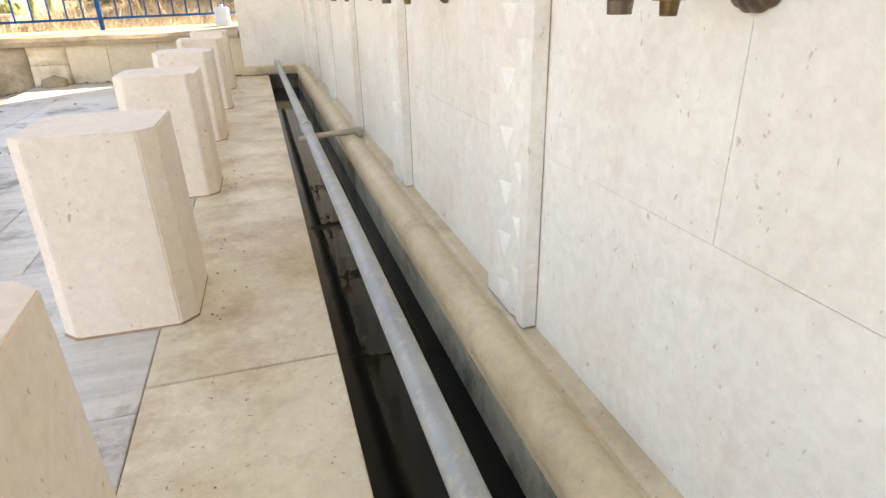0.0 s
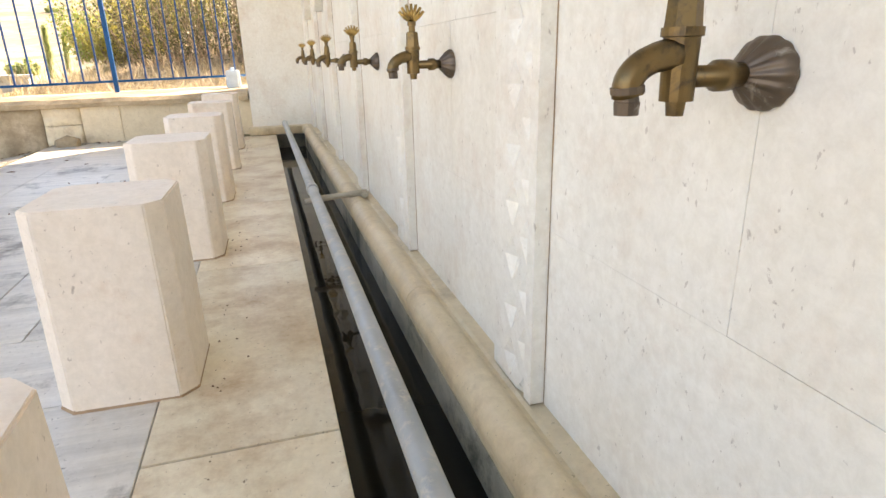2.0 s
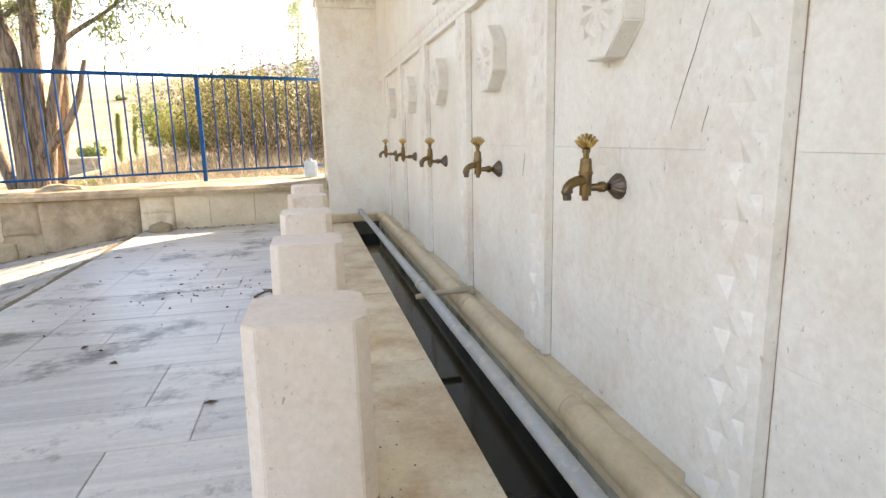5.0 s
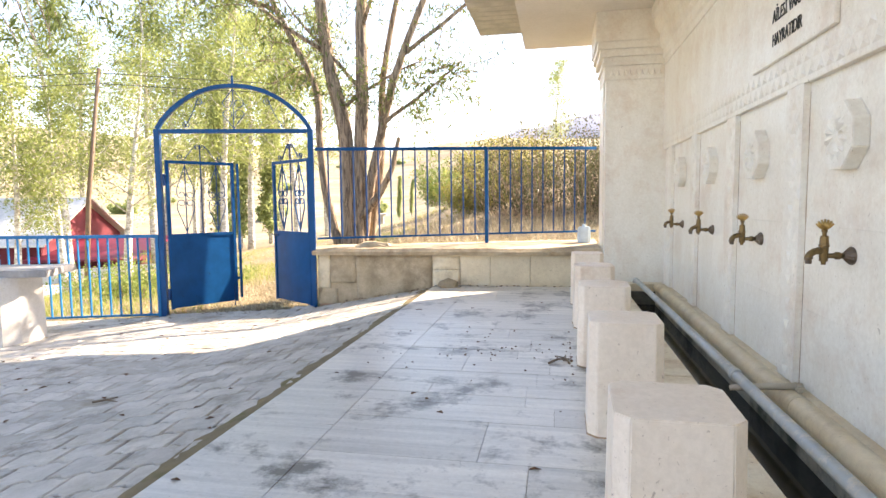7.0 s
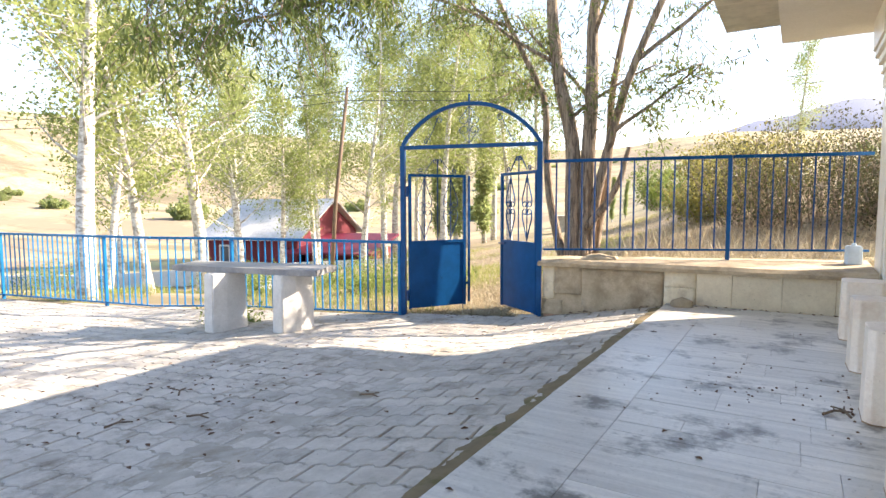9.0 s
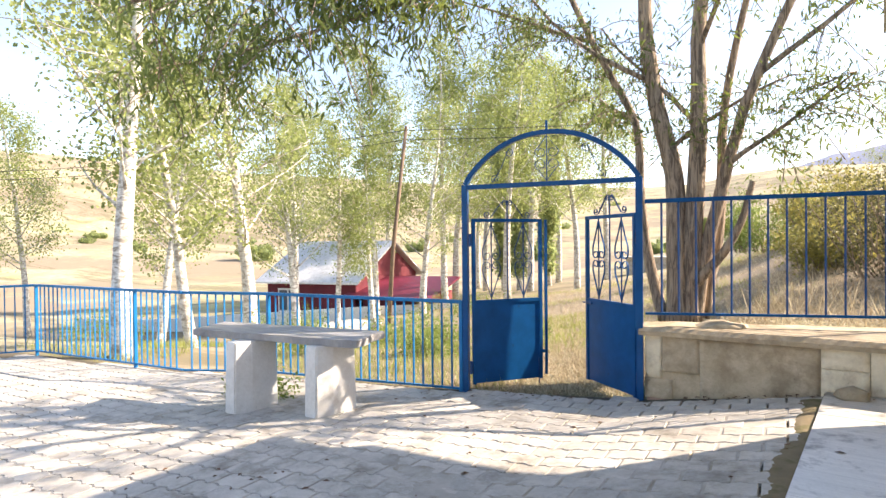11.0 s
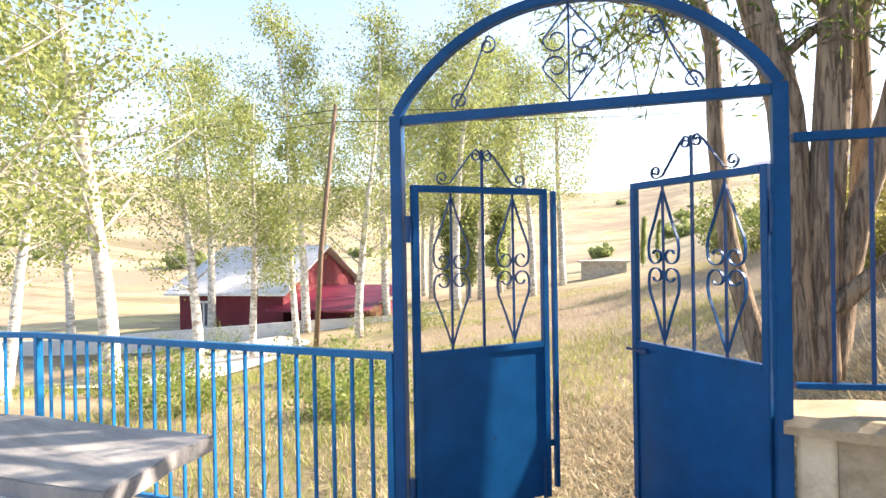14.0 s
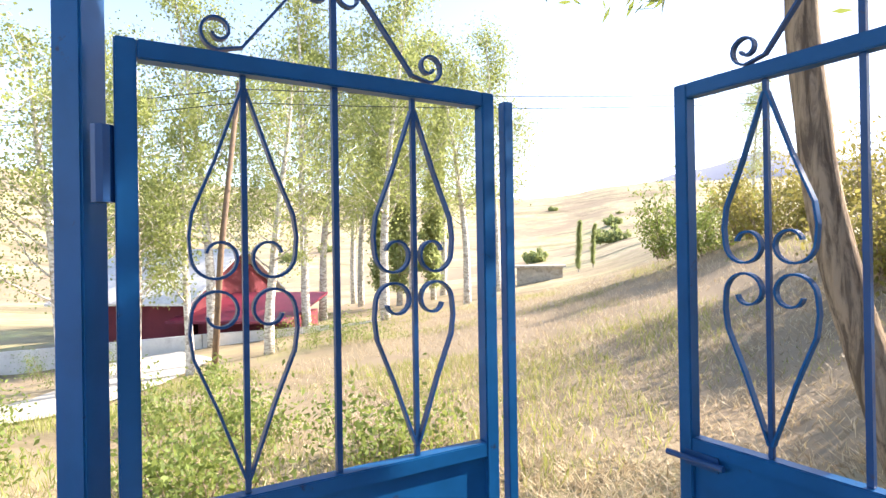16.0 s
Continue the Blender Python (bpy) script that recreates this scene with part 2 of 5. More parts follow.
# dry field with green patches
FIELD, ft, fb = material("dry_field", 0.95, 0, 0.2)
fc = ramp_of(ft, tex_noise(ft, 0.9, 8, (1, 1, 1), 0.7), [(0.3, (0.28, 0.235, 0.14)), (0.62, (0.48, 0.42, 0.275))])
fg = ramp_of(ft, tex_noise(ft, 0.12, 6, (1, 1, 1), 0.6, 0, 5.0), [(0.5, (0, 0, 0)), (0.66, (1, 1, 1))])
fc = mix(ft, fc, (0.34, 0.345, 0.16), fg)
fd = ramp_of(ft, tex_noise(ft, 0.03, 8, (1, 1, 1), 0.75, 0, 9.0), [(0.46, (0, 0, 0)), (0.56, (0.9, 0.9, 0.9))])
fc = mix(ft, fc, (0.27, 0.21, 0.145), fd)
fs_ = ramp_of(ft, tex_noise(ft, 0.05, 8, (0.35, 1.6, 1.6), 0.8, 0.8, 21.0), [(0.52, (0, 0, 0)), (0.58, (0.75, 0.75, 0.75))])
fc = mix(ft, fc, (0.17, 0.145, 0.085), fs_)
ft.links.new(fc, fb.inputs["Base Color"])
bumped(ft, fb, tex_noise(ft, 12, 6), 0.7, 0.04)
# the ridge's base colour carries the blue of distance haze
MOUNTAIN = plain("haze_tinted_mountain", (0.17, 0.20, 0.28), 1.0, 0.0, (0.21, 0.22, 0.27), 0.02)


# ---- mesh helpers ----
class Build:
    """Collects vertices and faces for one mesh."""

    def __init__(self):
        self.v, self.f = [], []

    def add(self, verts, faces):
        n = len(self.v)
        self.v += [tuple(p) for p in verts]
        self.f += [tuple(i + n for i in q) for q in faces]
        return self

    def box(self, x0, y0, z0, x1, y1, z1):
        x0, x1, y0, y1, z0, z1 = min(x0, x1), max(x0, x1), min(y0, y1), max(y0, y1), min(z0, z1), max(z0, z1)
        vs = [(x, y, z) for z in (z0, z1) for y in (y0, y1) for x in (x0, x1)]
        return self.add(vs, [(0, 2, 3, 1), (4, 5, 7, 6), (0, 1, 5, 4), (2, 6, 7, 3), (0, 4, 6, 2), (1, 3, 7, 5)])

    def prism(self, poly, z0, z1, taper=1.0, mid=(0, 0)):
        n = len(poly)
        lo = [(x, y, z0) for x, y in poly]
        hi = [(mid[0] + (x - mid[0]) * taper, mid[1] + (y - mid[1]) * taper, z1) for x, y in poly]
        return self.add(lo + hi, [tuple(range(n))[::-1], tuple(range(n, 2 * n))] + [(i, (i + 1) % n, n + (i + 1) % n, n + i) for i in range(n)])

    def sweep(self, path, section, closed_ends=True, up=None, scales=None):
        """Carries a 2D section along a 3D path."""
        pts = [Vector(p) for p in path]
        n, k, rings = len(pts), len(section), []
        ref = Vector(up) if up else None
        prev = None
        for i, p in enumerate(pts):
            d = (pts[min(i + 1, n - 1)] - pts[max(i - 1, 0)]).normalized()
            if ref:
                side = d.cross(ref).normalized()
            else:
                if prev is None:
                    a = Vector((0, 0, 1)) if abs(d.z) < 0.8 else Vector((1, 0, 0))
                    side = d.cross(a).normalized()
                else:
                    side = (prev - d * prev.dot(d)).normalized()
            prev = side
            top = side.cross(d).normalized()
            s = scales[i] if scales else 1.0
            rings += [p + side * (a * s) + top * (b * s) for a, b in section]
        faces = [(i * k + j, i * k + (j + 1) % k, (i + 1) * k + (j + 1) % k, (i + 1) * k + j) for i in range(n - 1) for j in range(k)]
        if closed_ends:
            faces += [tuple(range(k))[::-1], tuple(range((n - 1) * k, n * k))]
        return self.add(rings, faces)

    def tube(self, path, r, n=10, scales=None):
        return self.sweep(path, [(r * math.cos(2 * math.pi * i / n), r * math.sin(2 * math.pi * i / n)) for i in range(n)], True, None, scales)

    def bar(self, a, b, w, h, up=(0, 0, 1)):
        return self.sweep([a, b], [(-w / 2, -h / 2), (w / 2, -h / 2), (w / 2, h / 2), (-w / 2, h / 2)], True, up)

    def mesh(self, name, mat, bevel=0.0, smooth=False, segments=2):
        me = bpy.data.meshes.new(name)
        me.from_pydata(self.v, [], self.f)
        bm = bmesh.new()
        bm.from_mesh(me)
        if bevel:
            bmesh.ops.bevel(bm, geom=[e for e in bm.edges if len(e.link_faces) == 2 and e.calc_face_angle(0) > 0.5], offset=bevel, segments=segments, affect="EDGES", clamp_overlap=True)
        bmesh.ops.recalc_face_normals(bm, faces=bm.faces)
        bm.to_mesh(me)
        bm.free()
        me.materials.append(mat)
        if smooth:
            me.shade_smooth()
        return me


def part(name, build, mat, parent, label="", bevel=0.0, smooth=False, at=None):
    me = build if isinstance(build, bpy.types.Mesh) else build.mesh(name, mat, bevel, smooth)
    ob = new(name, me)
    ob.parent = parent
    if at is not None:
        ob.matrix_basis = at
    return tagged(ob, label)


def thing(name, label, category, m=None, group="", kind=""):
    ob = new(name)
    ob.empty_display_size = 0.1
    if m is not None:
        ob.matrix_basis = m
    return tagged(ob, label, category, group, kind)


def solid(name, build, mat, label, category="", kind="structure", bevel=0.0, smooth=False, group=""):
    return tagged(new(name, build.mesh(name, mat, bevel, smooth)), label, category, group, kind)


def quads(name, centres, along, across, mat, pointed=True):
    """One mesh of many small leaves: each a bent diamond of four corners."""
    n = len(centres)
    v = np.empty((n, 4, 3), np.float32)
    v[:, 0], v[:, 2] = centres - along, centres + along
    if pointed:
        v[:, 1], v[:, 3] = centres + across - along * 0.15, centres - across - along * 0.15
    else:
        v[:, 1], v[:, 3] = centres + across, centres - across
    me = bpy.data.meshes.new(name)
    me.vertices.add(n * 4)
    me.vertices.foreach_set("co", v.ravel())
    me.loops.add(n * 4)
    me.loops.foreach_set("vertex_index", np.arange(n * 4, dtype=np.int32))
    me.polygons.add(n)
    me.polygons.foreach_set("loop_start", np.arange(0, n * 4, 4, dtype=np.int32))
    me.update(calc_edges=True)
    me.validate()
    me.materials.append(mat)
    return me


rng = np.random.default_rng(5)
rnd = random.Random(11)


def unit(a):
    return a / np.maximum(np.linalg.norm(a, axis=1, keepdims=True), 1e-6)


def leaves(name, points, size, slim, mat, spread, per, droop=0.3):
    """Leaves scattered round the twig points."""
    pts = np.repeat(np.asarray(points, np.float32), per, axis=0)
    pts = pts + rng.normal(0, spread, pts.shape)
    d = rng.normal(0, 1, pts.shape)
    d[:, 2] -= droop * 2
    d = unit(d)
    e = unit(np.cross(d, rng.normal(0, 1, pts.shape)))
    k = size * rng.uniform(0.6, 1.3, (len(pts), 1))
    return quads(name, pts, d * k * 0.5, e * k * 0.5 * slim, mat)


# ---- terrain ----
def lerp(x, pairs):
    return float(np.interp(x, [p[0] for p in pairs], [p[1] for p in pairs]))


def yard(x):
    """Height of the paved yard, which falls away from the marble floor."""
    return lerp(x, [(-16, -0.62), (-11, -0.56), (-8, -0.5), (-6.5, -0.43), (-5, -0.37), (-3.2, -0.29), (-1.55, -0.02)])


FENCE = [(-30, 2.0), (-13.3, 5.25), (-10.0, 5.75), (-8.04, 6.39), (-5.03, 6.94), (-3.17, 7.43), (-0.98, 8.24), (0.5, 8.78), (6, 9.5), (30, 11)]


def fence_y(x):
    return lerp(x, FENCE)


def smooth01(a):
    a = max(0.0, min(1.0, a))
    return a * a * (3 - 2 * a)


def land(x, y):
    """Height of the open ground."""
    d = y - fence_y(x)
    r = (x + 4) * 0.97 + (y - 7.2) * 0.2
    slope = lerp(r, [(-80, -3.6), (-40, -3.6), (-20, -3.0), (-10, -1.9), (-4, -1.05), (-1, -0.5), (2, 0.35), (4, 1.2), (8, 2.2), (14, 3.0), (40, 5.0)])
    edge = yard(x) - 0.05 if x < -3.3 else lerp(x, [(-3.3, -0.34), (-2.4, 0.40), (0.5, 0.45), (6, 0.5)])
    w = smooth01(d / 9.0)
    z = edge * (1 - w) + slope * w
    if d < (0.0 if x < -3.5 else 0.32):
        z = yard(x) - 0.07 if x < -1.5 else -0.45
    R = math.hypot(x + 4, y - 7)
    if R > 45:
        a = math.degrees(math.atan2(x + 4, y - 7))  # clockwise from ahead
        skyline = lerp(a, [(-180, 4), (-110, 7.5), (-75, 8), (-55, 7), (-35, 6), (-20, 5.3), (-6, 5.2), (10, 4.6), (60, 4), (180, 4)])
        far = min(R, 430)
        z += (math.tan(radians(skyline)) * far + 2.5) * smooth01((R - 45) / 330)
        z += noise.noise((x * 0.02, y * 0.02, 0)) * 2.0 * smooth01((R - 45) / 100)
    z += noise.noise((x * 0.5, y * 0.5, 3)) * 0.06 * smooth01(d / 2)
    return z


def spaced(lo, hi, fine, far):
    a = list(np.arange(lo, hi + 1e-6, fine))
    step, p = fine, lo
    left = []
    while p > -far:
        step *= 1.16
        p -= step
        left.append(p)
    step, p = fine, hi
    right = []
    while p < far:
        step *= 1.16
        p += step
        right.append(p)
    return left[::-1] + a + right


gx, gy = spaced(-16, 3, 0.3, 1600), spaced(4.5, 20, 0.3, 1600)
ground = Build()
ground.v = [(x, y, land(x, y)) for y in gy for x in gx]
nx = len(gx)
ground.f = [(j * nx + i, j * nx + i + 1, (j + 1) * nx + i + 1, (j + 1) * nx + i) for j in range(len(gy) - 1) for i in range(nx - 1)]
solid("ground", ground, FIELD, "dry straw-coloured grassland sloping down to a valley", "ground", smooth=True)

# far ridge, coloured blue to stand for haze
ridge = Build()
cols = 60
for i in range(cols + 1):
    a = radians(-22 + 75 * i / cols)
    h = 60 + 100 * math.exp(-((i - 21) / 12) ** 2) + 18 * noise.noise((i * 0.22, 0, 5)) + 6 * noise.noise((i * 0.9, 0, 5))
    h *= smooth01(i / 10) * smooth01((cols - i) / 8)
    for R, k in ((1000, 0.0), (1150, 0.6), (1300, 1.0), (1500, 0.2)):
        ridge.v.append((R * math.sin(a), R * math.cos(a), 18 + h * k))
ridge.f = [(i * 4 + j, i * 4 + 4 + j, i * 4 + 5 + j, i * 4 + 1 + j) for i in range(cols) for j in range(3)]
solid("backdrop_mountain", ridge, MOUNTAIN, "mountain ridge on the skyline, distance haze put into its blue colour", "mountain", smooth=True)

# gravel road below the fence
road = Build()
rp = [(-30, 6.5), (-20, 10), (-16.8, 12.0), (-17.2, 15), (-19, 18), (-23, 20)]
rp = [(rp[i][0] + (rp[i + 1][0] - rp[i][0]) * k / 12, rp[i][1] + (rp[i + 1][1] - rp[i][1]) * k / 12) for i in range(5) for k in range(12)]
for i, (x, y) in enumerate(rp):
    dx, dy = Vector((rp[min(i + 4, 59)][0] - rp[max(i - 4, 0)][0], rp[min(i + 4, 59)][1] - rp[max(i - 4, 0)][1])).normalized()
    for s in (-1.6, -0.5, 0.5, 1.6):
        px, py = x - dy * s, y + dx * s
        road.v.append((px, py, land(px, py) + 0.05))
road.f = [(i * 4 + j, i * 4 + j + 1, i * 4 + j + 5, i * 4 + j + 4) for i in range(59) for j in range(3)]
solid("road", road, ROAD, "pale dusty gravel road below the fence", "road")

def taper_of(n):
    return [0.3 + 0.7 * math.sin(math.pi * (i + 0.5) / n) for i in range(n)]


# ---- fountain building ----
PITCH = 1.13          # spacing of taps, pilasters and stools
PIL_Y = [1.32 + PITCH * k for k in range(-4, 6)]   # near edge of each pilaster
PIL_W, PIL_X, PANEL_X = 0.215, 1.172, 1.205
ZL, ZP = 0.10, 1.64   # ledge top, panel top
Y0, Y1 = -3.3, 7.5
CEIL = 3.22

core = Build().box(PANEL_X + 0.03, Y0, -0.45, 1.75, 8.4, CEIL)
solid("wall_fountain", core, MARBLE_WALL, "cream marble fountain wall with carved panels", "wall")
wall = bpy.data.objects["wall_fountain"]
# upper wall face above the panels
part("upper_facing", Build().box(PIL_X, Y0, ZP, PANEL_X + 0.028, Y1 + 0.02, 2.62), MARBLE_WALL, wall, "", 0.003)


def pyramid(b, x, y, z, w, h, d):
    """A carved triangle standing out of the wall face at x."""
    b.add([(x, y - w / 2, z), (x, y + w / 2, z), (x, y, z + h), (x - d, y, z + h * 0.36)], [(0, 1, 3), (1, 2, 3), (2, 0, 3)])


def carved_pilaster():
    """A pilaster whose face is cut with sunk diamonds and half diamonds."""
    b, W, p, h, d = Build(), PIL_W, 0.124, 0.106, 0.014
    c, w, e, k = 0.112, 0.042, 0.034, 0.040
    rows = int((ZP - ZL) / p)
    for i in range(rows):
        z0 = ZL + i * p
        m, hi = z0 + p / 2, z0 + p
        b.add([(0, y, z) for y, z in ((c, z0), (c, m - h / 2), (c + w, m), (c, m + h / 2), (c, hi), (W, hi), (W, z0))], [tuple(range(7))])
        b.add([(0, y, z) for y, z in ((0, z0), (e, z0), (e, z0 + h / 2), (e + k, z0), (c, z0), (c, m - h / 2), (c - w, m), (c, m + h / 2), (c, hi), (e + k, hi), (e, hi - h / 2), (e, hi), (0, hi))], [tuple(range(13))])
        b.add([(0, c, m + h / 2), (0, c + w, m), (0, c, m - h / 2), (0, c - w, m), (d, c, m)], [(0, 1, 4), (1, 2, 4), (2, 3, 4), (3, 0, 4)])
        for za, zb in ((z0, z0 + h / 2), (hi, hi - h / 2)):
            b.add([(0, e, zb), (0, e + k, za), (d, e, za), (0, e, za)], [(0, 1, 2), (0, 2, 3)])
    top = ZL + rows * p
    b.add([(0, 0, top), (0, W, top), (0, W, ZP), (0, 0, ZP)], [(0, 1, 2, 3)])
    for y in (0, W):
        b.add([(0, y, ZL), (0.062, y, ZL), (0.062, y, ZP), (0, y, ZP)], [(0, 1, 2, 3)])
    return b.mesh("pilaster", MARBLE_WALL)


pil_me = carved_pilaster()
for y in PIL_Y:
    if y < -3:
        continue
    part("pilaster", pil_me, MARBLE_WALL, wall, at=pose(PIL_X, y, 0))
    # grimy mortar line where the pilaster meets the panels
    part("grime_line", Build().tube([(PANEL_X - 0.0005, y - 0.0008, ZL + 1.5 * f) for f in np.linspace(0, 1, 24)], 0.0016, 4, [0.4 + 0.8 * abs(noise.noise((f * 9, y, 3))) * 2 for f in np.linspace(0, 1, 24)]), RUSTY, wall)
# slabs in each panel
gap = 0.00035
for k, y in enumerate(PIL_Y[:-1] + [PIL_Y[-1]]):
    ya, yb = y + PIL_W, (PIL_Y[k + 1] if k + 1 < len(PIL_Y) else Y1)
    for z0, z1 in ((ZL - 0.02, 0.5), (0.5, 0.93), (0.93, ZP)):
        cut = [ya, yb] if z0 > 0.9 or yb - ya < 0.5 else [ya, ya + (yb - ya) * (0.38 if z0 < 0.4 else 0.47), yb]
        for a, c in zip(cut, cut[1:]):
            part("marble_slab", Build().box(PANEL_X + rnd.uniform(0, 0.001), a + gap, z0 + gap, PANEL_X + 0.028, c - gap, z1 - gap), MARBLE_WALL, wall)
# frieze of carved triangles above the panels
frieze = Build()
y = Y0 + 0.1
while y < Y1 - 0.1:
    for j in range(2):
        pyramid(frieze, PIL_X - 0.001, y + 0.05 * j, ZP + 0.03 + 0.075 * j, 0.088 if j == 0 else -0.088, 0.07, 0.008)
    y += 0.1
part("carved_frieze", frieze, MARBLE_WALL, wall)


# long thin cracks in the panels
for y, z, dy, dz in ((1.72, 0.98, -0.13, 0.30), (1.60, 0.97, -0.08, 0.2), (0.62, 0.95, -0.05, 0.55), (2.75, 0.90, 0.03, -0.10), (2.70, 0.89, 0.02, -0.08)):
    pts = [(PANEL_X - 0.0006, y + dy * t + 0.004 * noise.noise((t * 9, y, z)), z + dz * t) for t in np.linspace(0, 1, 9)]
    part("crack", Build().tube(pts, 0.0011, 4, taper_of(9)), MOSS, wall)


# octagonal rosettes
def octagon(r, turn=22.5):
    return [(r * math.cos(radians(45 * i + turn)), r * math.sin(radians(45 * i + turn))) for i in range(8)]


ros = thing("wall_rosette", "octagonal carved marble rosette on the fountain wall", "ornament", pose(PANEL_X, 0, 0), "rosettes above the taps")
def upright(poly):
    return [(-z, y) for y, z in poly]
slab = Build()
po = octagon(0.158)
n8 = len(po)
slab.add([(0, y, z) for y, z in po] + [(-0.062, y, z) for y, z in po], [tuple(range(8)), tuple(range(8, 16))] + [(i, (i + 1) % 8, 8 + (i + 1) % 8, 8 + i) for i in range(8)])
part("block", slab, MARBLE_WALL, ros, "", 0.004)
flower = Build()
for i in range(12):
    a, b_ = 2 * math.pi * i / 12, 2 * math.pi * (i + 1) / 12
    m_ = (a + b_) / 2
    flower.add([(-0.063, 0.02 * math.cos(m_), 0.02 * math.sin(m_)), (-0.063, 0.085 * math.cos(a + 0.04), 0.085 * math.sin(a + 0.04)), (-0.063, 0.112 * math.cos(m_), 0.112 * math.sin(m_)),
                (-0.063, 0.085 * math.cos(b_ - 0.04), 0.085 * math.sin(b_ - 0.04)), (-0.078, 0.07 * math.cos(m_), 0.07 * math.sin(m_))], [(0, 1, 4), (1, 2, 4), (2, 3, 4), (3, 0, 4)])
part("petals", flower, MARBLE_WALL, ros)
TAPS = [0.835 + PITCH * k for k in range(-3, 6)]
ros.matrix_basis = pose(PANEL_X - 0.001, TAPS[0] + 0.05, 1.335)
for y in TAPS[1:]:
    copy_thing(ros, pose(PANEL_X - 0.001, y + 0.05, 1.335))


# taps
def lathe(b, axis_pts, radii, n=16):
    return b.tube(axis_pts, 1.0, n, radii)


tap = thing("water_tap", "aged brass tap with shell-shaped handle and fluted wall plate", "tap", None, "row of taps")
rosette = Build()
n = 72
for x, r in [(0.0, 0.045), (-0.006, 0.045), (-0.014, 0.036), (-0.024, 0.025), (-0.033, 0.016)]:
    for i in range(n):
        a = 2 * math.pi * i / n
        k = r * (1 + 0.045 * abs(math.cos(7 * a)) - 0.02)
        rosette.v.append((x - 0.0025 * abs(math.cos(7 * a)) * (x < -0.01), k * math.cos(a), k * math.sin(a)))
rosette.f = [(k * n + i, k * n + (i + 1) % n, (k + 1) * n + (i + 1) % n, (k + 1) * n + i) for k in range(4) for i in range(n)] + [tuple(range(4 * n, 5 * n))]
part("wall_plate", rosette, BRASS_DARK, tap, "tarnished fluted plate", 0, True)
stem = Build()
lathe(stem, [(-0.03, 0, 0), (-0.045, 0, 0), (-0.05, 0, 0), (-0.066, 0, 0), (-0.07, 0, 0), (-0.105, 0, 0)], [0.014, 0.014, 0.019, 0.019, 0.013, 0.013])
part("inlet", stem, BRASS, tap, "", 0, True)
body = Build()
lathe(body, [(-0.112, 0, -0.045), (-0.112, 0, -0.028), (-0.112, 0, -0.0275), (-0.112, 0, 0.045), (-0.112, 0, 0.046), (-0.112, 0, 0.056)], [0.009, 0.0105, 0.0175, 0.0185, 0.0215, 0.0215], 24)
part("valve_body", body, BRASS, tap)
bonnet = Build()
lathe(bonnet, [(-0.112, 0, 0.056), (-0.112, 0, 0.062), (-0.112, 0, 0.098), (-0.112, 0, 0.101)], [0.019, 0.0185, 0.0165, 0.013], 6)
lathe(bonnet, [(-0.112, 0, 0.10), (-0.112, 0, 0.118), (-0.112, 0, 0.119), (-0.112, 0, 0.132)], [0.009, 0.009, 0.012, 0.012], 12)
part("bonnet", bonnet, BRASS, tap)
spout = Build()
arc = [(-0.12 - 0.052 * math.sin(a), 0, -0.010 + 0.036 * math.cos(a)) for a in np.linspace(0, math.pi / 2 + 0.25, 12)]
spout.tube(arc, 0.0155, 12, [1.25, 1.2, 1.15, 1.1, 1.08, 1.05, 1.02, 1, 1, 1, 1, 1.08])
part("spout", spout, BRASS, tap, "", 0, True)
noz = Build()
lathe(noz, [(-0.172, 0, -0.008), (-0.171, 0, -0.016), (-0.171, 0, -0.017), (-0.171, 0, -0.025), (-0.171, 0, -0.026), (-0.171, 0, -0.041)], [0.0175, 0.0175, 0.0115, 0.0125, 0.0135, 0.0125], 14)
part("hose_nozzle", noz, BRASS_DARK, tap)
shell = Build()
fan = []
lobes = 7
for i in range(lobes):
    a = radians(-66 + 132 * i / (lobes - 1))
    rad = 0.038
    tip = (math.sin(a) * rad, 0.146 + math.cos(a) * rad)
    shell.sweep([(-0.112, 0, 0.126), (-0.112 + tip[0] * 0.55, 0, 0.126 + (tip[1] - 0.126) * 0.5), (-0.112 + tip[0], 0, tip[1])], [(0.009 * math.cos(t), 0.0055 * math.sin(t)) for t in np.linspace(0, 2 * math.pi, 9)[:-1]], True, None, [0.55, 1.0, 0.75])
part("shell_handle", shell, BRASS_BRIGHT, tap, "polished brass scallop handle", 0, True)
tap.matrix_basis = pose(PANEL_X, TAPS[0], 0.816)
tap.scale = (0.99, 0.96, 0.86)
for i, y in enumerate(TAPS[1:]):
    copy_thing(tap, pose(PANEL_X, y, 0.816))

# inscription plaque
plq = thing("inscription_plaque", "white marble plaque with black engraved lettering above the panels", "plaque", pose(PIL_X - 0.001, 0, 0))
part("plate", Build().box(-0.022, 3.22, 1.83, 0, 4.32, 2.36), MARBLE_WALL, plq, "", 0.004)


def text_mesh(body_text, size, depth):
    cu = bpy.data.curves.new("lettering", "FONT")
    cu.body, cu.size, cu.extrude, cu.align_x = body_text, size, depth, "CENTER"
    ob = bpy.data.objects.new("tmp", cu)
    me = bpy.data.meshes.new_from_object(ob)
    bpy.data.objects.remove(ob)
    me.materials.clear()
    me.materials.append(INK)
    return me


for line, z in (("ŞEFKE", 2.175), ("AİLESİ VAKFI", 2.045), ("HAYRATIDIR", 1.915)):
    part("lettering", text_mesh(line, 0.098, 0.002), INK, plq, "black lettering", at=pose(-0.024, 3.77, z, 90, 0, -90) @ Matrix.Diagonal((0.72, 1, 1, 1)))

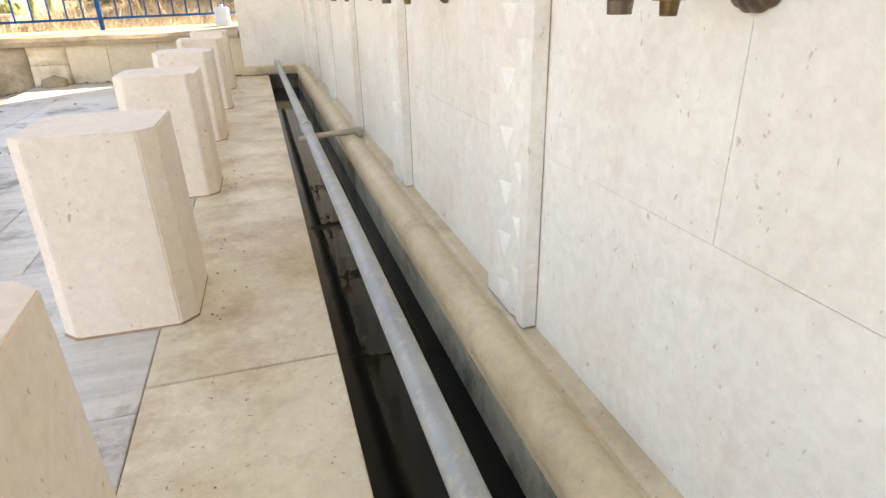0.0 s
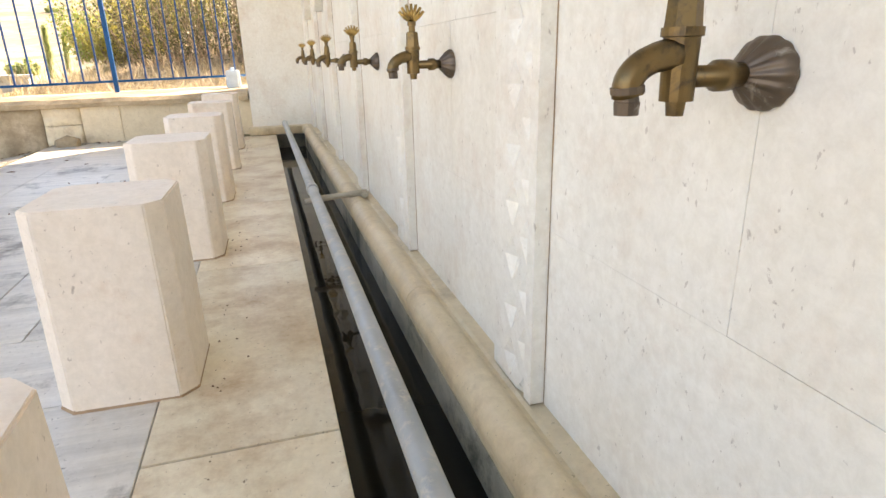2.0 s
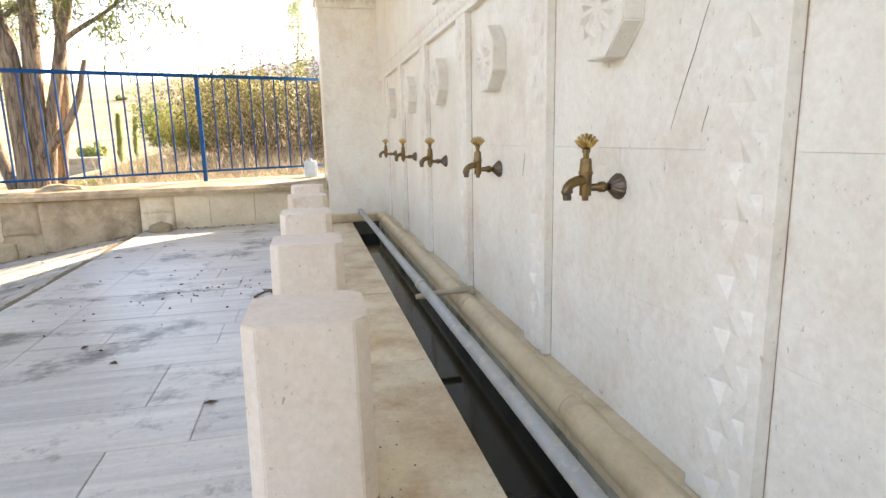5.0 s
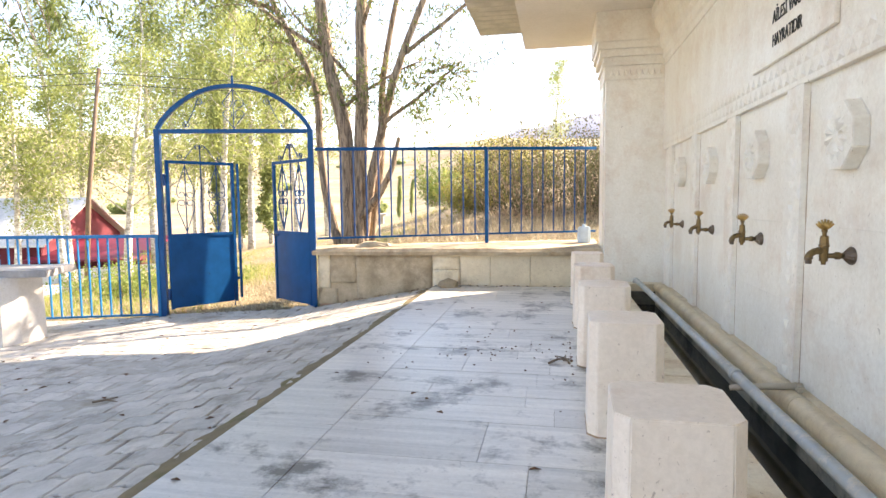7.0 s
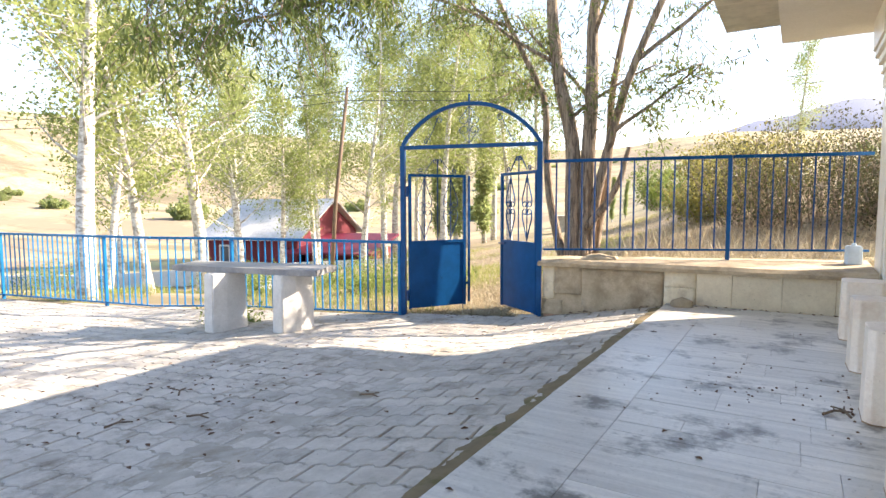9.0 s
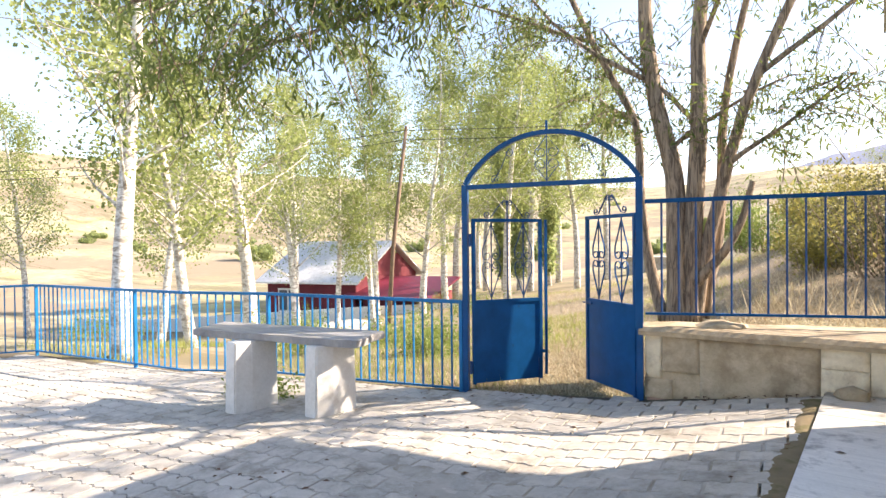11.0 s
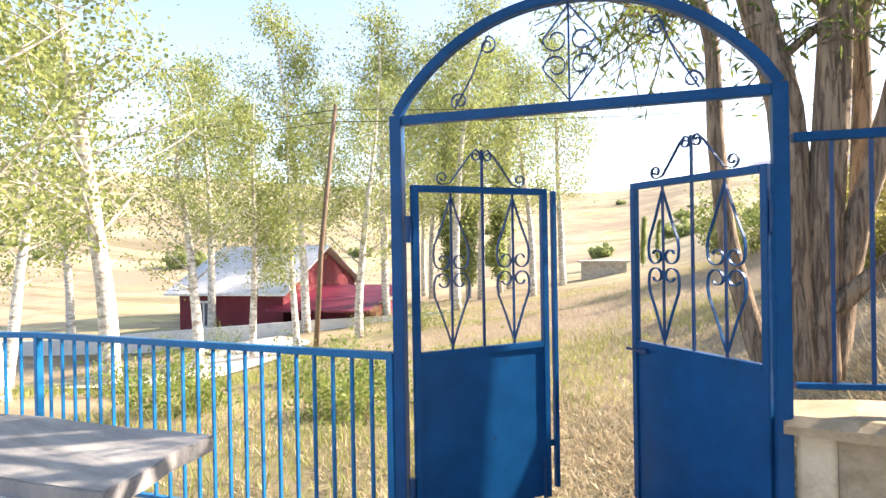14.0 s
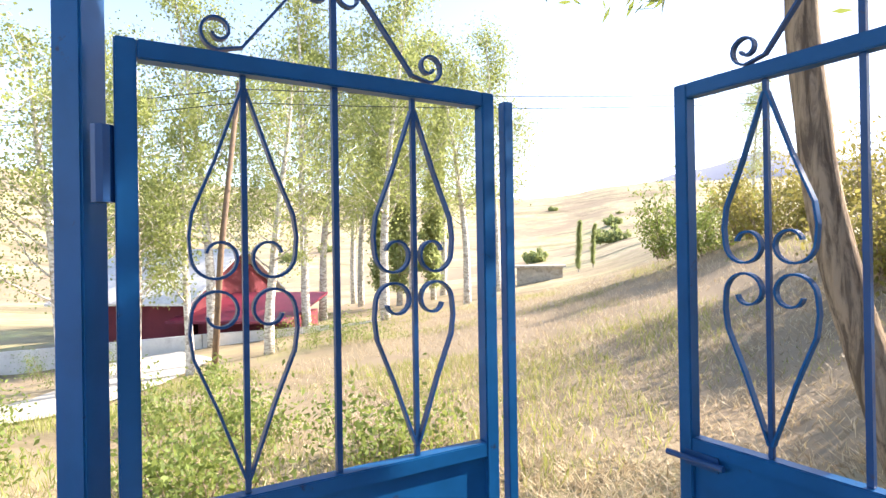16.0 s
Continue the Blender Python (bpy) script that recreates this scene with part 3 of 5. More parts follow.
# cornice under the ceiling, carried along the wall
cornice = Build()
prof = [(0, 2.60), (0.03, 2.60), (0.03, 2.66), (0.05, 2.68), (0.05, 2.76), (0.085, 2.80), (0.10, 2.86), (0.10, 2.92), (0.15, 3.0), (0.16, 3.08), (0.19, 3.12), (0.19, CEIL), (0, CEIL)]
cornice.add([(PIL_X + 0.02 - d, yy, z) for yy in (Y0, Y1 + 0.05) for d, z in prof], [(i, (i + 1) % 13, 13 + (i + 1) % 13, 13 + i) for i in range(13)] + [tuple(range(13))[::-1], tuple(range(13, 26))])
part("cornice", cornice, MARBLE_WALL, wall)

# end pier with capital
pier = solid("wall_end_pier", Build().box(0.52, Y1, -0.3, PANEL_X + 0.028, 8.3, 2.46), MARBLE_WALL, "cream marble end pier of the fountain", "wall", bevel=0.006)
part("corner_strip", Build().box(0.508, Y1 + 0.16, 0.09, 0.5195, Y1 + 0.7, 2.45), MARBLE_WALL, pier, "", 0.003)
cap = Build()
for d, z0, z1 in ((0.02, 2.46, 2.62), (0.045, 2.62, 2.66), (0.03, 2.66, 2.72), (0.07, 2.72, 2.80), (0.10, 2.80, 2.88), (0.12, 2.88, CEIL)):
    cap.box(0.52 - d, Y1 - d, z0, PANEL_X, 8.3 + d * 0.5, z1)
part("capital", cap, MARBLE_WALL, pier, "", 0.006)
band = Build()
for i in range(9):
    pyramid_y = 0.56 + 0.066 * i
    band.add([(pyramid_y, Y1 - 0.021, 2.49), (pyramid_y + 0.06, Y1 - 0.021, 2.49), (pyramid_y + 0.03, Y1 - 0.021, 2.59), (pyramid_y + 0.03, Y1 - 0.033, 2.53)], [(0, 1, 3), (1, 2, 3), (2, 0, 3)])
for i in range(8):
    q = Y1 + 0.04 + 0.09 * i
    band.add([(0.499, q, 2.49), (0.499, q + 0.08, 2.49), (0.499, q + 0.04, 2.59), (0.487, q + 0.04, 2.53)], [(0, 1, 3), (1, 2, 3), (2, 0, 3)])
part("carved_band", band, MARBLE_WALL, pier)
plinth = Build().box(0.47, Y1 - 0.20, 0.004, 1.19, Y1 + 0.005, 0.085)
part("plinth", plinth, MARBLE_LEDGE, pier, "", 0.012)

# ceiling slab and sheet eave
solid("ceiling", Build().box(-0.5, Y0, CEIL, 1.75, 8.9, CEIL + 0.24), PLASTER, "flat cream plastered canopy soffit", "ceiling", bevel=0.01)
eave = Build()
kk = 0
yy = Y0
prof_y = []
while yy < 8.95:
    prof_y.append((yy, CEIL + 0.245 + (0.0 if kk % 2 == 0 else 0.018)))
    yy += 0.09
    kk += 1
eave.v = [(x, y_, z_ + lift) for lift in (0.0, 0.02) for x in (-1.15, 2.4) for y_, z_ in prof_y]
m_ = len(prof_y)
for L in range(2):
    o = L * 2 * m_
    eave.f += [(o + i, o + i + 1, o + m_ + i + 1, o + m_ + i) for i in range(m_ - 1)]
eave.f += [(i, i + 1, 2 * m_ + i + 1, 2 * m_ + i) for i in range(m_ - 1)]
solid("roof_eave", eave, SHEET, "cream corrugated sheet eave over the soffit", "roof")
solid("wall_near_end", Build().box(-0.4, Y0 - 0.25, -0.4, 1.75, Y0, CEIL), PLASTER, "plain cream end wall of the canopy", "wall")

# water channel
ch = Build()
ch.box(0.70, Y0, -0.45, 0.765, Y1 - 0.2, -0.04)
ch.box(0.765, Y0, -0.45, 1.10, Y1 - 0.2, -0.38)
ch.box(0.70, Y1 - 0.2, -0.45, 1.2, Y1, -0.002)
solid("channel", ch, CHANNEL, "dark wet stone drain channel", "channel")
solid("water", Build().box(0.7655, Y0 + 0.01, -0.3, 1.09, Y1 - 0.202, -0.15), water, "still dark water in the channel", "water")
ledge = Build()
roll = [(1.112 + 0.053 * math.cos(radians(a)), 0.054 + 0.056 * math.sin(radians(a))) for a in range(235, 35, -12)]
sec = [(1.086, -0.40), (1.086, 0.0)] + roll + [(1.163, 0.089), (1.172, 0.094), (1.236, 0.098), (1.236, -0.40)]
NS = len(sec)
cuts = [Y0, -2.1, -0.72, 0.71, 2.05, 3.32, 4.75, 6.0, Y1 - 0.2]
kerb = thing("channel_kerb", "worn cream stone kerb with rounded nose along the channel", "kerb", None, "", "structure")
for a, c in zip(cuts, cuts[1:]):
    b = Build().add([(x, yy, z) for yy in (a + 0.002, c - 0.002) for x, z in sec], [(i, (i + 1) % NS, NS + (i + 1) % NS, NS + i) for i in range(NS)] + [tuple(range(NS))[::-1], tuple(range(NS, 2 * NS))])
    part("kerb_stone", b, MARBLE_LEDGE, kerb)

part("wet_face", Build().box(1.0855, Y0 + 0.01, -0.38, 1.0835, Y1 - 0.21, -0.03), ALGAE, kerb, "algae-stained grey face below the nose")

# pipe over the channel
pipe = thing("water_pipe", "grey galvanised steel pipe along the channel", "pipe")
part("tube", Build().tube([(0.88, Y0 + 0.02, 0.15), (0.88, -0.5, 0.152), (0.882, 2.0, 0.156), (0.88, 3.5, 0.15), (0.872, 7.2, 0.135), (0.872, 7.36, 0.128), (0.874, 7.42, 0.10), (0.876, 7.44, 0.06)], 0.027, 16), PIPE, pipe, "", 0, True)
for y in (3.52, -1.6):
    part("collar", Build().tube([(0.88, y - 0.03, 0.15), (0.88, y - 0.026, 0.15), (0.88, y + 0.03, 0.15)], 0.034, 16), PIPE, pipe, "", 0, True)
for y in (3.44, -1.68):
    bracket = thing("pipe_bracket", "lime-crusted rod bracket holding the pipe off the wall", "bracket", None, "pipe brackets")
    part("rod", Build().tube([(0.83, y, 0.105), (0.90, y, 0.112), (1.0, y + 0.005, 0.118), (1.17, y + 0.01, 0.122)], 0.017, 9, [0.8, 1.1, 0.9, 1.15]), SCALE, bracket, "", 0, True)
    part("lip", Build().box(1.13, y - 0.035, 0.1, 1.171, y + 0.05, 0.135), SCALE, bracket, "", 0.01)

# stools
def chamfered(x0, y0, x1, y1, c):
    return [(x0 + c, y0), (x1 - c, y0), (x1, y0 + c * 0.9), (x1, y1 - c), (x1 - c, y1), (x0 + c, y1), (x0, y1 - c), (x0, y0 + c)]


stool = thing("stone_stool", "beige limestone block stool with chamfered corners", "stool", None, "row of stone stools")
part("block", Build().prism(chamfered(-0.166, -0.166, 0.166, 0.166, 0.040), 0.0, 0.52, 0.955), MARBLE_STOOL, stool, "", 0.0035)
part("mortar_foot", Build().prism(chamfered(-0.1685, -0.1685, 0.1685, 0.1685, 0.040), -0.003, 0.005, 0.982), RUSTY, stool, "dirty mortar joint")
STOOLS = [(0.268, 1.955 + PITCH * k) for k in range(-4, 5)]
stool.matrix_basis = pose(*STOOLS[0], 0.004)
for i, (x, y) in enumerate(STOOLS[1:]):
    copy_thing(stool, pose(x + rnd.uniform(-0.008, 0.008), y + rnd.uniform(-0.01, 0.01), 0.004, 0, 0, rnd.choice((0, 90, 180, 270)) + rnd.uniform(-1.5, 1.5)))

# ---- marble floor ----
floor = solid("floor", Build().box(-1.57, Y0, -0.4, 0.698, 7.62, -0.012), MOSS, "grey-white marble floor in strips with dirty joints", "floor")
G = 0.0009


def tile(x0, y0, x1, y1, mat=MARBLE_FLOOR, name="marble_tile", z=0.0):
    t_ = rnd.uniform(-0.0015, 0.0015)
    part(name, Build().box(x0 + G, y0 + G, -0.03, x1 - G, y1 - G, z + t_), mat, floor, "", 0.002)


yc = Y0
slabs = [Y0, -2.3, -0.9, 0.42, 1.505, 2.78, 3.95, 5.2, 6.35, 7.3]
for a, c in zip(slabs, slabs[1:]):
    tile(0.332, a + 0.0018, 0.768, c - 0.0018, MARBLE_SLAB, "channel_slab", 0.002)
y = Y0
border = Y0
while border < 7.4:
    e = min(border + rnd.uniform(0.7, 1.2), 7.55)
    tile(-1.565, border, -1.09, e)
    border = e
ROWS_Y = [Y0, -2.9, -2.45, -2.1, -1.6, -1.2, -0.8, -0.35, 0.05, 0.4, 0.72, 1.05, 1.42, 1.84, 2.29, 2.6, 3.03, 3.27, 3.42, 3.6, 3.85, 4.22, 4.4, 4.75, 5.1, 5.4, 5.8, 6.15, 6.5, 6.85, 7.2, 7.55]
FIRST_CUT = {2.6: -0.36, 3.85: -0.63, 3.27: -0.2, 3.42: -0.75, 5.1: -0.55, 6.5: -0.7}
for a, c in zip(ROWS_Y, ROWS_Y[1:]):
    x = -1.09
    while x < 0.3:
        f = x + rnd.uniform(0.5, 1.1)
        if x == -1.09 and a in FIRST_CUT:
            f = FIRST_CUT[a]
        if f > 0.08:
            f = 0.33
        tile(x, a, f, c)
        x = f

# ---- low wall beside the gate ----
LW = [(-3.13, 7.44), (0.5, 7.66)]
lowwall = thing("wall_low", "low retaining wall of rough and dressed stone with thick capping", "wall", None, "", "structure")


def lw_y(x):
    return 7.44 + (x + 3.13) * 0.06


def lw_block(x0, x1, z0, z1, mat, out=0.0, name="stone", rough=0.0):
    b = Build()
    nx_, nz_ = (max(6, int((x1 - x0) * 22)), 14) if rough else (1, 1)
    pts = []
    for j in range(nz_ + 1):
        for i in range(nx_ + 1):
            x = x0 + (x1 - x0) * i / nx_
            z = z0 + (z1 - z0) * j / nz_
            pts.append((x, lw_y(x) - out - rough * noise.noise((x * 5, z * 5, 2)) - rough * 0.6 * noise.noise((x * 16, z * 16, 5)), z))
    base_n = len(pts)
    back = [(px, lw_y(px) + 0.30, pz) for px, py, pz in pts]
    fs = []
    for j in range(nz_):
        for i in range(nx_):
            a = j * (nx_ + 1) + i
            fs.append((a, a + 1, a + nx_ + 2, a + nx_ + 1))
            fs.append((base_n + a, base_n + a + nx_ + 1, base_n + a + nx_ + 2, base_n + a + 1))
    for i in range(nx_):
        t0 = nz_ * (nx_ + 1) + i
        fs += [(t0, t0 + 1, base_n + t0 + 1, base_n + t0), (i + 1, i, base_n + i, base_n + i + 1)]
    for j in range(nz_):
        for e in (0, nx_):
            a, c = j * (nx_ + 1) + e, (j + 1) * (nx_ + 1) + e
            fs.append((a, c, base_n + c, base_n + a))
    b.add(pts + back, fs)
    part(name, b, mat, lowwall, "", 0.005 if not rough else 0.0, bool(rough))


for x0, x1, z0, z1, mt in ((-3.12, -2.96, -0.06, 0.386, ASHLAR), (-3.13, -2.86, -0.26, -0.063, RUBBLE), (-3.10, -2.72, -0.44, -0.262, RED_RUBBLE), (-2.957, -2.60, 0.02, 0.386, RUBBLE), (-2.597, -1.60, -0.36, 0.386, RUBBLE), (-1.596, -1.245, 0.2, 0.386, ASHLAR), (-1.596, -1.245, -0.25, 0.196, ASHLAR)):
    lw_block(x0, x1, z0, z1, mt, 0.0, "rubble_stone", 0.035)
lw_block(-3.1, -1.25, -0.42, 0.38, RUBBLE, -0.02, "render", 0.012)
xs = [-1.24, -0.86, -0.36, 0.14, 0.515]
for a, c in zip(xs, xs[1:]):
    lw_block(a + 0.0012, c - 0.0012, -0.15, 0.40, ASHLAR, 0.0, "stone_slab")
cop = Build()
N = 26
for i in range(N + 1):
    x = -3.17 + (0.5 + 3.17) * i / N
    dz, do = 0.018 * noise.noise((x * 3, 1, 1)), 0.03 * noise.noise((x * 2.3, 7, 1))
    yb = fence_y(x) + 0.16
    cop.v += [(x, lw_y(x) - 0.06 + do, 0.385), (x, lw_y(x) - 0.07 + do, 0.43 + dz), (x, lw_y(x) - 0.02 + do, 0.47 + dz), (x, yb, 0.50 + dz), (x, yb, 0.385)]
cop.f = [(i * 5 + j, i * 5 + (j + 1) % 5, i * 5 + 5 + (j + 1) % 5, i * 5 + 5 + j) for i in range(N) for j in range(5)] + [(0, 1, 2, 3, 4), tuple(N * 5 + j for j in (4, 3, 2, 1, 0))]
part("capping", cop, RUBBLE, lowwall, "thick weathered capping")


def rock(name, m, sx, sy, sz, mat, label, group=""):
    bm = bmesh.new()
    bmesh.ops.create_icosphere(bm, subdivisions=2, radius=1)
    for v in bm.verts:
        k = 1 + 0.35 * noise.noise(v.co * 1.3 + Vector((sx * 40, sy * 70, 1)))
        v.co = Vector((v.co.x * sx * k, v.co.y * sy * k, max(-0.5, v.co.z) * sz * k))
        v.co.z += sz * 0.5
    me = bpy.data.meshes.new(name)
    bm.to_mesh(me)
    bm.free()
    me.materials.append(mat)
    ob = new(name, me)
    ob.matrix_basis = m
    return tagged(ob, label, "stone", group)


rock("flat_stone", pose(-2.45, 7.72, 0.455, 0, 0, 20), 0.24, 0.14, 0.06, RUBBLE, "flat grey stone lying on the wall capping")
rock("loose_stone", pose(-1.36, 7.36, -0.03, 0, 0, 10), 0.13, 0.09, 0.10, RUBBLE, "broken stone lump at the foot of the low wall")
jug = thing("plastic_canister", "pale blue plastic canister on the wall capping", "canister", pose(0.33, 8.45, 0.485))
part("can", Build().prism(chamfered(-0.09, -0.07, 0.09, 0.07, 0.02), 0, 0.22, 0.92), PALE_PLASTIC, jug, "", 0.015)
part("cap", Build().tube([(0, 0, 0.22), (0, 0, 0.25)], 0.025), PALE_PLASTIC, jug)


# ---- railings ----
def railing(name, a, b, za, zb, ta, tb, label, bars, posts, mats, groups="blue railings"):
    """A railing from a to b: bottom rail at za..zb, top rail at ta..tb."""
    r = thing(name, label, "railing", None, groups)
    A0, B0, A1, B1 = (*a, za), (*b, zb), (*a, ta), (*b, tb)
    part("top_rail", Build().bar(A1, B1, 0.05, 0.042), mats[0], r, "", 0.003)
    part("bottom_rail", Build().bar(A0, B0, 0.034, 0.026), mats[0], r, "", 0.002)
    for i in range(bars):
        f = (i + 1) / (bars + 1)
        x, y_ = a[0] + (b[0] - a[0]) * f, a[1] + (b[1] - a[1]) * f
        part("bar", Build().bar((x, y_, za + (zb - za) * f + 0.012), (x, y_, ta + (tb - ta) * f - 0.02), 0.018, 0.018, (0, 1, 0.0)), mats[1], r)
    for f, drop in posts:
        x, y_ = a[0] + (b[0] - a[0]) * f, a[1] + (b[1] - a[1]) * f
        part("post", Build().bar((x, y_ - 0.002, za + (zb - za) * f - drop), (x, y_ - 0.002, ta + (tb - ta) * f + 0.018), 0.048, 0.048, (0, 1, 0)), mats[0], r, "", 0.003)
    return r


railing("railing", (-3.12, 7.45), (-0.98, 8.24), 0.60, 0.62, 1.76, 1.78, "tall blue iron railing standing on the low wall", 13, [(1.0, 0.13)], (BLUE, IRON))
railing("railing", (-0.955, 8.25), (0.50, 8.78), 0.62, 0.63, 1.78, 1.79, "tall blue iron railing standing on the low wall", 9, [], (BLUE, IRON))
railing("railing", (-5.09, 6.93), (-8.04, 6.39), -0.36, -0.44, 0.66, 0.66, "low blue railing along the yard edge, sunlight put into its colour", 22, [(1.0, 0.07), (0.0, 0.07)], (BLUE_SUNLIT, BLUE_SUNLIT))
railing("railing", (-8.06, 6.386), (-9.35, 5.85), -0.44, -0.48, 0.66, 0.66, "low blue railing along the yard edge, sunlight put into its colour", 9, [], (BLUE_SUNLIT, BLUE_SUNLIT))
railing("railing", (-13.33, 5.24), (-14.9, 3.7), -0.52, -0.6, 0.66, 0.6, "low blue railing along the yard edge, sunlight put into its colour", 12, [(1.0, 0.09)], (BLUE_SUNLIT, BLUE_SUNLIT))
railing("railing", (-9.37, 5.845), (-13.3, 5.25), -0.48, -0.52, 0.66, 0.66, "low blue railing along the yard edge, sunlight put into its colour", 28, [(0.28, 0.09), (1.0, 0.09)], (BLUE_SUNLIT, BLUE_SUNLIT))

# ---- gate ----
GL, GR = Vector((-5.03, 6.94, 0)), Vector((-3.17, 7.43, 0))
GD = (GR - GL).normalized()
ga = math.degrees(math.atan2(GD.y, GD.x))
GW = (GR - GL).length
gate = thing("garden_gate_frame", "blue steel gate frame with an arched scrollwork top", "gate", pose(GL.x, GL.y, 0, 0, 0, ga))
for x, zb in ((0, -0.40), (GW, -0.34)):
    part("gate_post", Build().box(x - 0.034, -0.034, zb, x + 0.034, 0.034, 2.02), BLUE, gate, "", 0.004)
part("crossbar", Build().box(0.035, -0.024, 1.965, GW - 0.035, 0.024, 2.018), BLUE, gate, "", 0.004)
def arch_z(u):
    return 2.02 + 0.54 * max(0.0, 1 - abs(2 * u - 1) ** 2.15) ** 0.85
arch_pts = [(GW * u, 0, arch_z(u)) for u in np.linspace(0, 1, 29)]
part("arch", Build().sweep(arch_pts, [(-0.026, -0.026), (0.026, -0.026), (0.026, 0.026), (-0.026, 0.026)], True, (0, 1, 0)), BLUE, gate, "", 0.003)


def curl(c, r, a0, turns, n=26, shrink=0.3):
    """A flat spiral in the xz plane, from its outside in."""
    return [(c[0] + r * (1 - (1 - shrink) * i / n) * math.cos(a0 + turns * 2 * math.pi * i / n), 0, c[1] + r * (1 - (1 - shrink) * i / n) * math.sin(a0 + turns * 2 * math.pi * i / n)) for i in range(n + 1)]


def strip(path):
    return Build().sweep(path, STRIP, True, (0, 1, 0))


# section of flat strips lies across the view: broad along y
STRIP = [(-0.003, -0.009), (0.003, -0.009), (0.003, 0.009), (-0.003, 0.009)]


def lozenge(b, x, z0, z1, w):
    """A pair of hearts tip to tip with curls at the waist."""
    zc = (z0 + z1) / 2
    h = (z1 - z0) / 2
    r = w * 0.24
    for sx in (-1, 1):
        for sz in (-1, 1):
            tip = (x + sx * 0.004, 0, zc + sz * h)
            mid1 = (x + sx * w * 0.27, 0, zc + sz * h * 0.62)
            mid2 = (x + sx * w * 0.47, 0, zc + sz * h * 0.36)
            c = (x + sx * r * 1.02, zc + sz * r * 1.1)
            start = math.pi * (0.0 if sx > 0 else 1.0)
            spiral = curl(c, r, start, -0.95 * sx * sz, 22, 0.45)
            path = [tip, mid1, mid2, (x + sx * w * 0.5, 0, zc + sz * h * 0.24)] + spiral
            b.add(*(lambda q: (q.v, q.f))(strip(path)))


def leaf_of_gate(width, z0, zm, z1, mirror, latch):
    lf = thing("gate_leaf", "", "gate")
    s = -1 if mirror else 1
    def X(v):
        return s * v
    fr = Build()
    fr.box(X(0), -0.02, z0, X(0.04), 0.02, z1)
    part("hinge_stile", fr, BLUE, lf, "", 0.003)
    part("free_stile", Build().box(X(width - 0.04), -0.02, z0, X(width), 0.02, z1), BLUE, lf, "", 0.003)
    part("top_bar", Build().box(X(0.0405), -0.02, z1 - 0.04, X(width - 0.0405), 0.02, z1), BLUE, lf, "", 0.003)
    part("middle_bar", Build().box(X(0.0405), -0.02, zm - 0.04, X(width - 0.0405), 0.02, zm), BLUE, lf, "", 0.003)
    part("sheet_panel", Build().box(X(0.036), -0.006, z0 + 0.01, X(width - 0.036), 0.006, zm - 0.036), BLUE, lf, "blue sheet steel panel", 0.002)
    part("centre_bar", Build().box(X(width / 2 - 0.007), -0.007, zm + 0.001, X(width / 2 + 0.007), 0.007, z1 + 0.22), IRON, lf)
    for f in (0.27, 0.73):
        part("upright", Build().box(X(width * f - 0.006), -0.006, zm + 0.001, X(width * f + 0.006), 0.006, z1 - 0.041), IRON, lf)
        b = Build()
        lozenge(b, X(width * f), zm + 0.03, z1 - 0.07, width * 0.25)
        part("scroll_lozenge", b, BLUE if mirror else IRON, lf)
    for sx in (-1, 1):
        cx = X(width / 2)
        top = curl((cx + sx * 0.042, z1 + 0.185), 0.036, math.pi / 2 + (0 if sx > 0 else 0), sx * 1.2, 24, 0.3)
        low = curl((cx + sx * 0.26, z1 + 0.048), 0.04, math.pi * (1.5), sx * 1.2, 24, 0.3)
        path = top[::-1] + [(cx + sx * 0.085, 0, z1 + 0.18), (cx + sx * 0.21, 0, z1 + 0.02)] + low
        part("crest_scroll", strip(path), IRON, lf)
    for z in (z0 + 0.2, z1 - 0.25):
        part("hinge", Build().tube([(X(-0.02), 0.0, z - 0.075), (X(-0.02), 0.0, z + 0.075)], 0.021, 10), IRON, lf)
    if latch:
        part("stop_bar", Build().box(X(width + 0.05), 0.0, z0 + 0.04, X(width + 0.08), 0.03, z1 - 0.01), BLUE, lf, "", 0.002)
        part("stop_tie", Build().box(X(width - 0.02), 0.0205, z0 + 0.3, X(width + 0.0498), 0.026, z0 + 0.34), BLUE, lf)
        part("drop_bolt", Build().tube([(X(width - 0.06), -0.03, z0 - 0.05), (X(width - 0.06), -0.03, z0 + 0.25)], 0.008, 8), IRON, lf)
    else:
        part("slide_bolt", Build().tube([(X(width - 0.14), -0.032, zm - 0.055), (X(width + 0.03), -0.032, zm - 0.055)], 0.009, 8), IRON, lf, "dark sliding bolt")
        part("bolt_plate", Build().box(X(width - 0.12), -0.024, zm - 0.075, X(width - 0.02), -0.0205, zm - 0.035), IRON, lf)
    return lf


left_leaf = leaf_of_gate(0.91, -0.30, 0.68, 1.63, False, True)
tagged(left_leaf, "open blue gate leaf with sheet panel and scrolled ironwork", group="gate leaves")
left_leaf.matrix_basis = pose(-4.955, 6.96, 0, 0, 0, 56.6)
right_leaf = leaf_of_gate(0.92, -0.30, 0.68, 1.65, True, False)
tagged(right_leaf, "open blue gate leaf with sliding bolt and scrolled ironwork", group="gate leaves")
right_leaf.matrix_basis = pose(-3.215, 7.465, 0, 0, 0, -33.3)
part("finial", Build().box(GW / 2 - 0.012, -0.012, 2.585, GW / 2 + 0.012, 0.012, 2.69), BLUE, gate, "", 0.002)
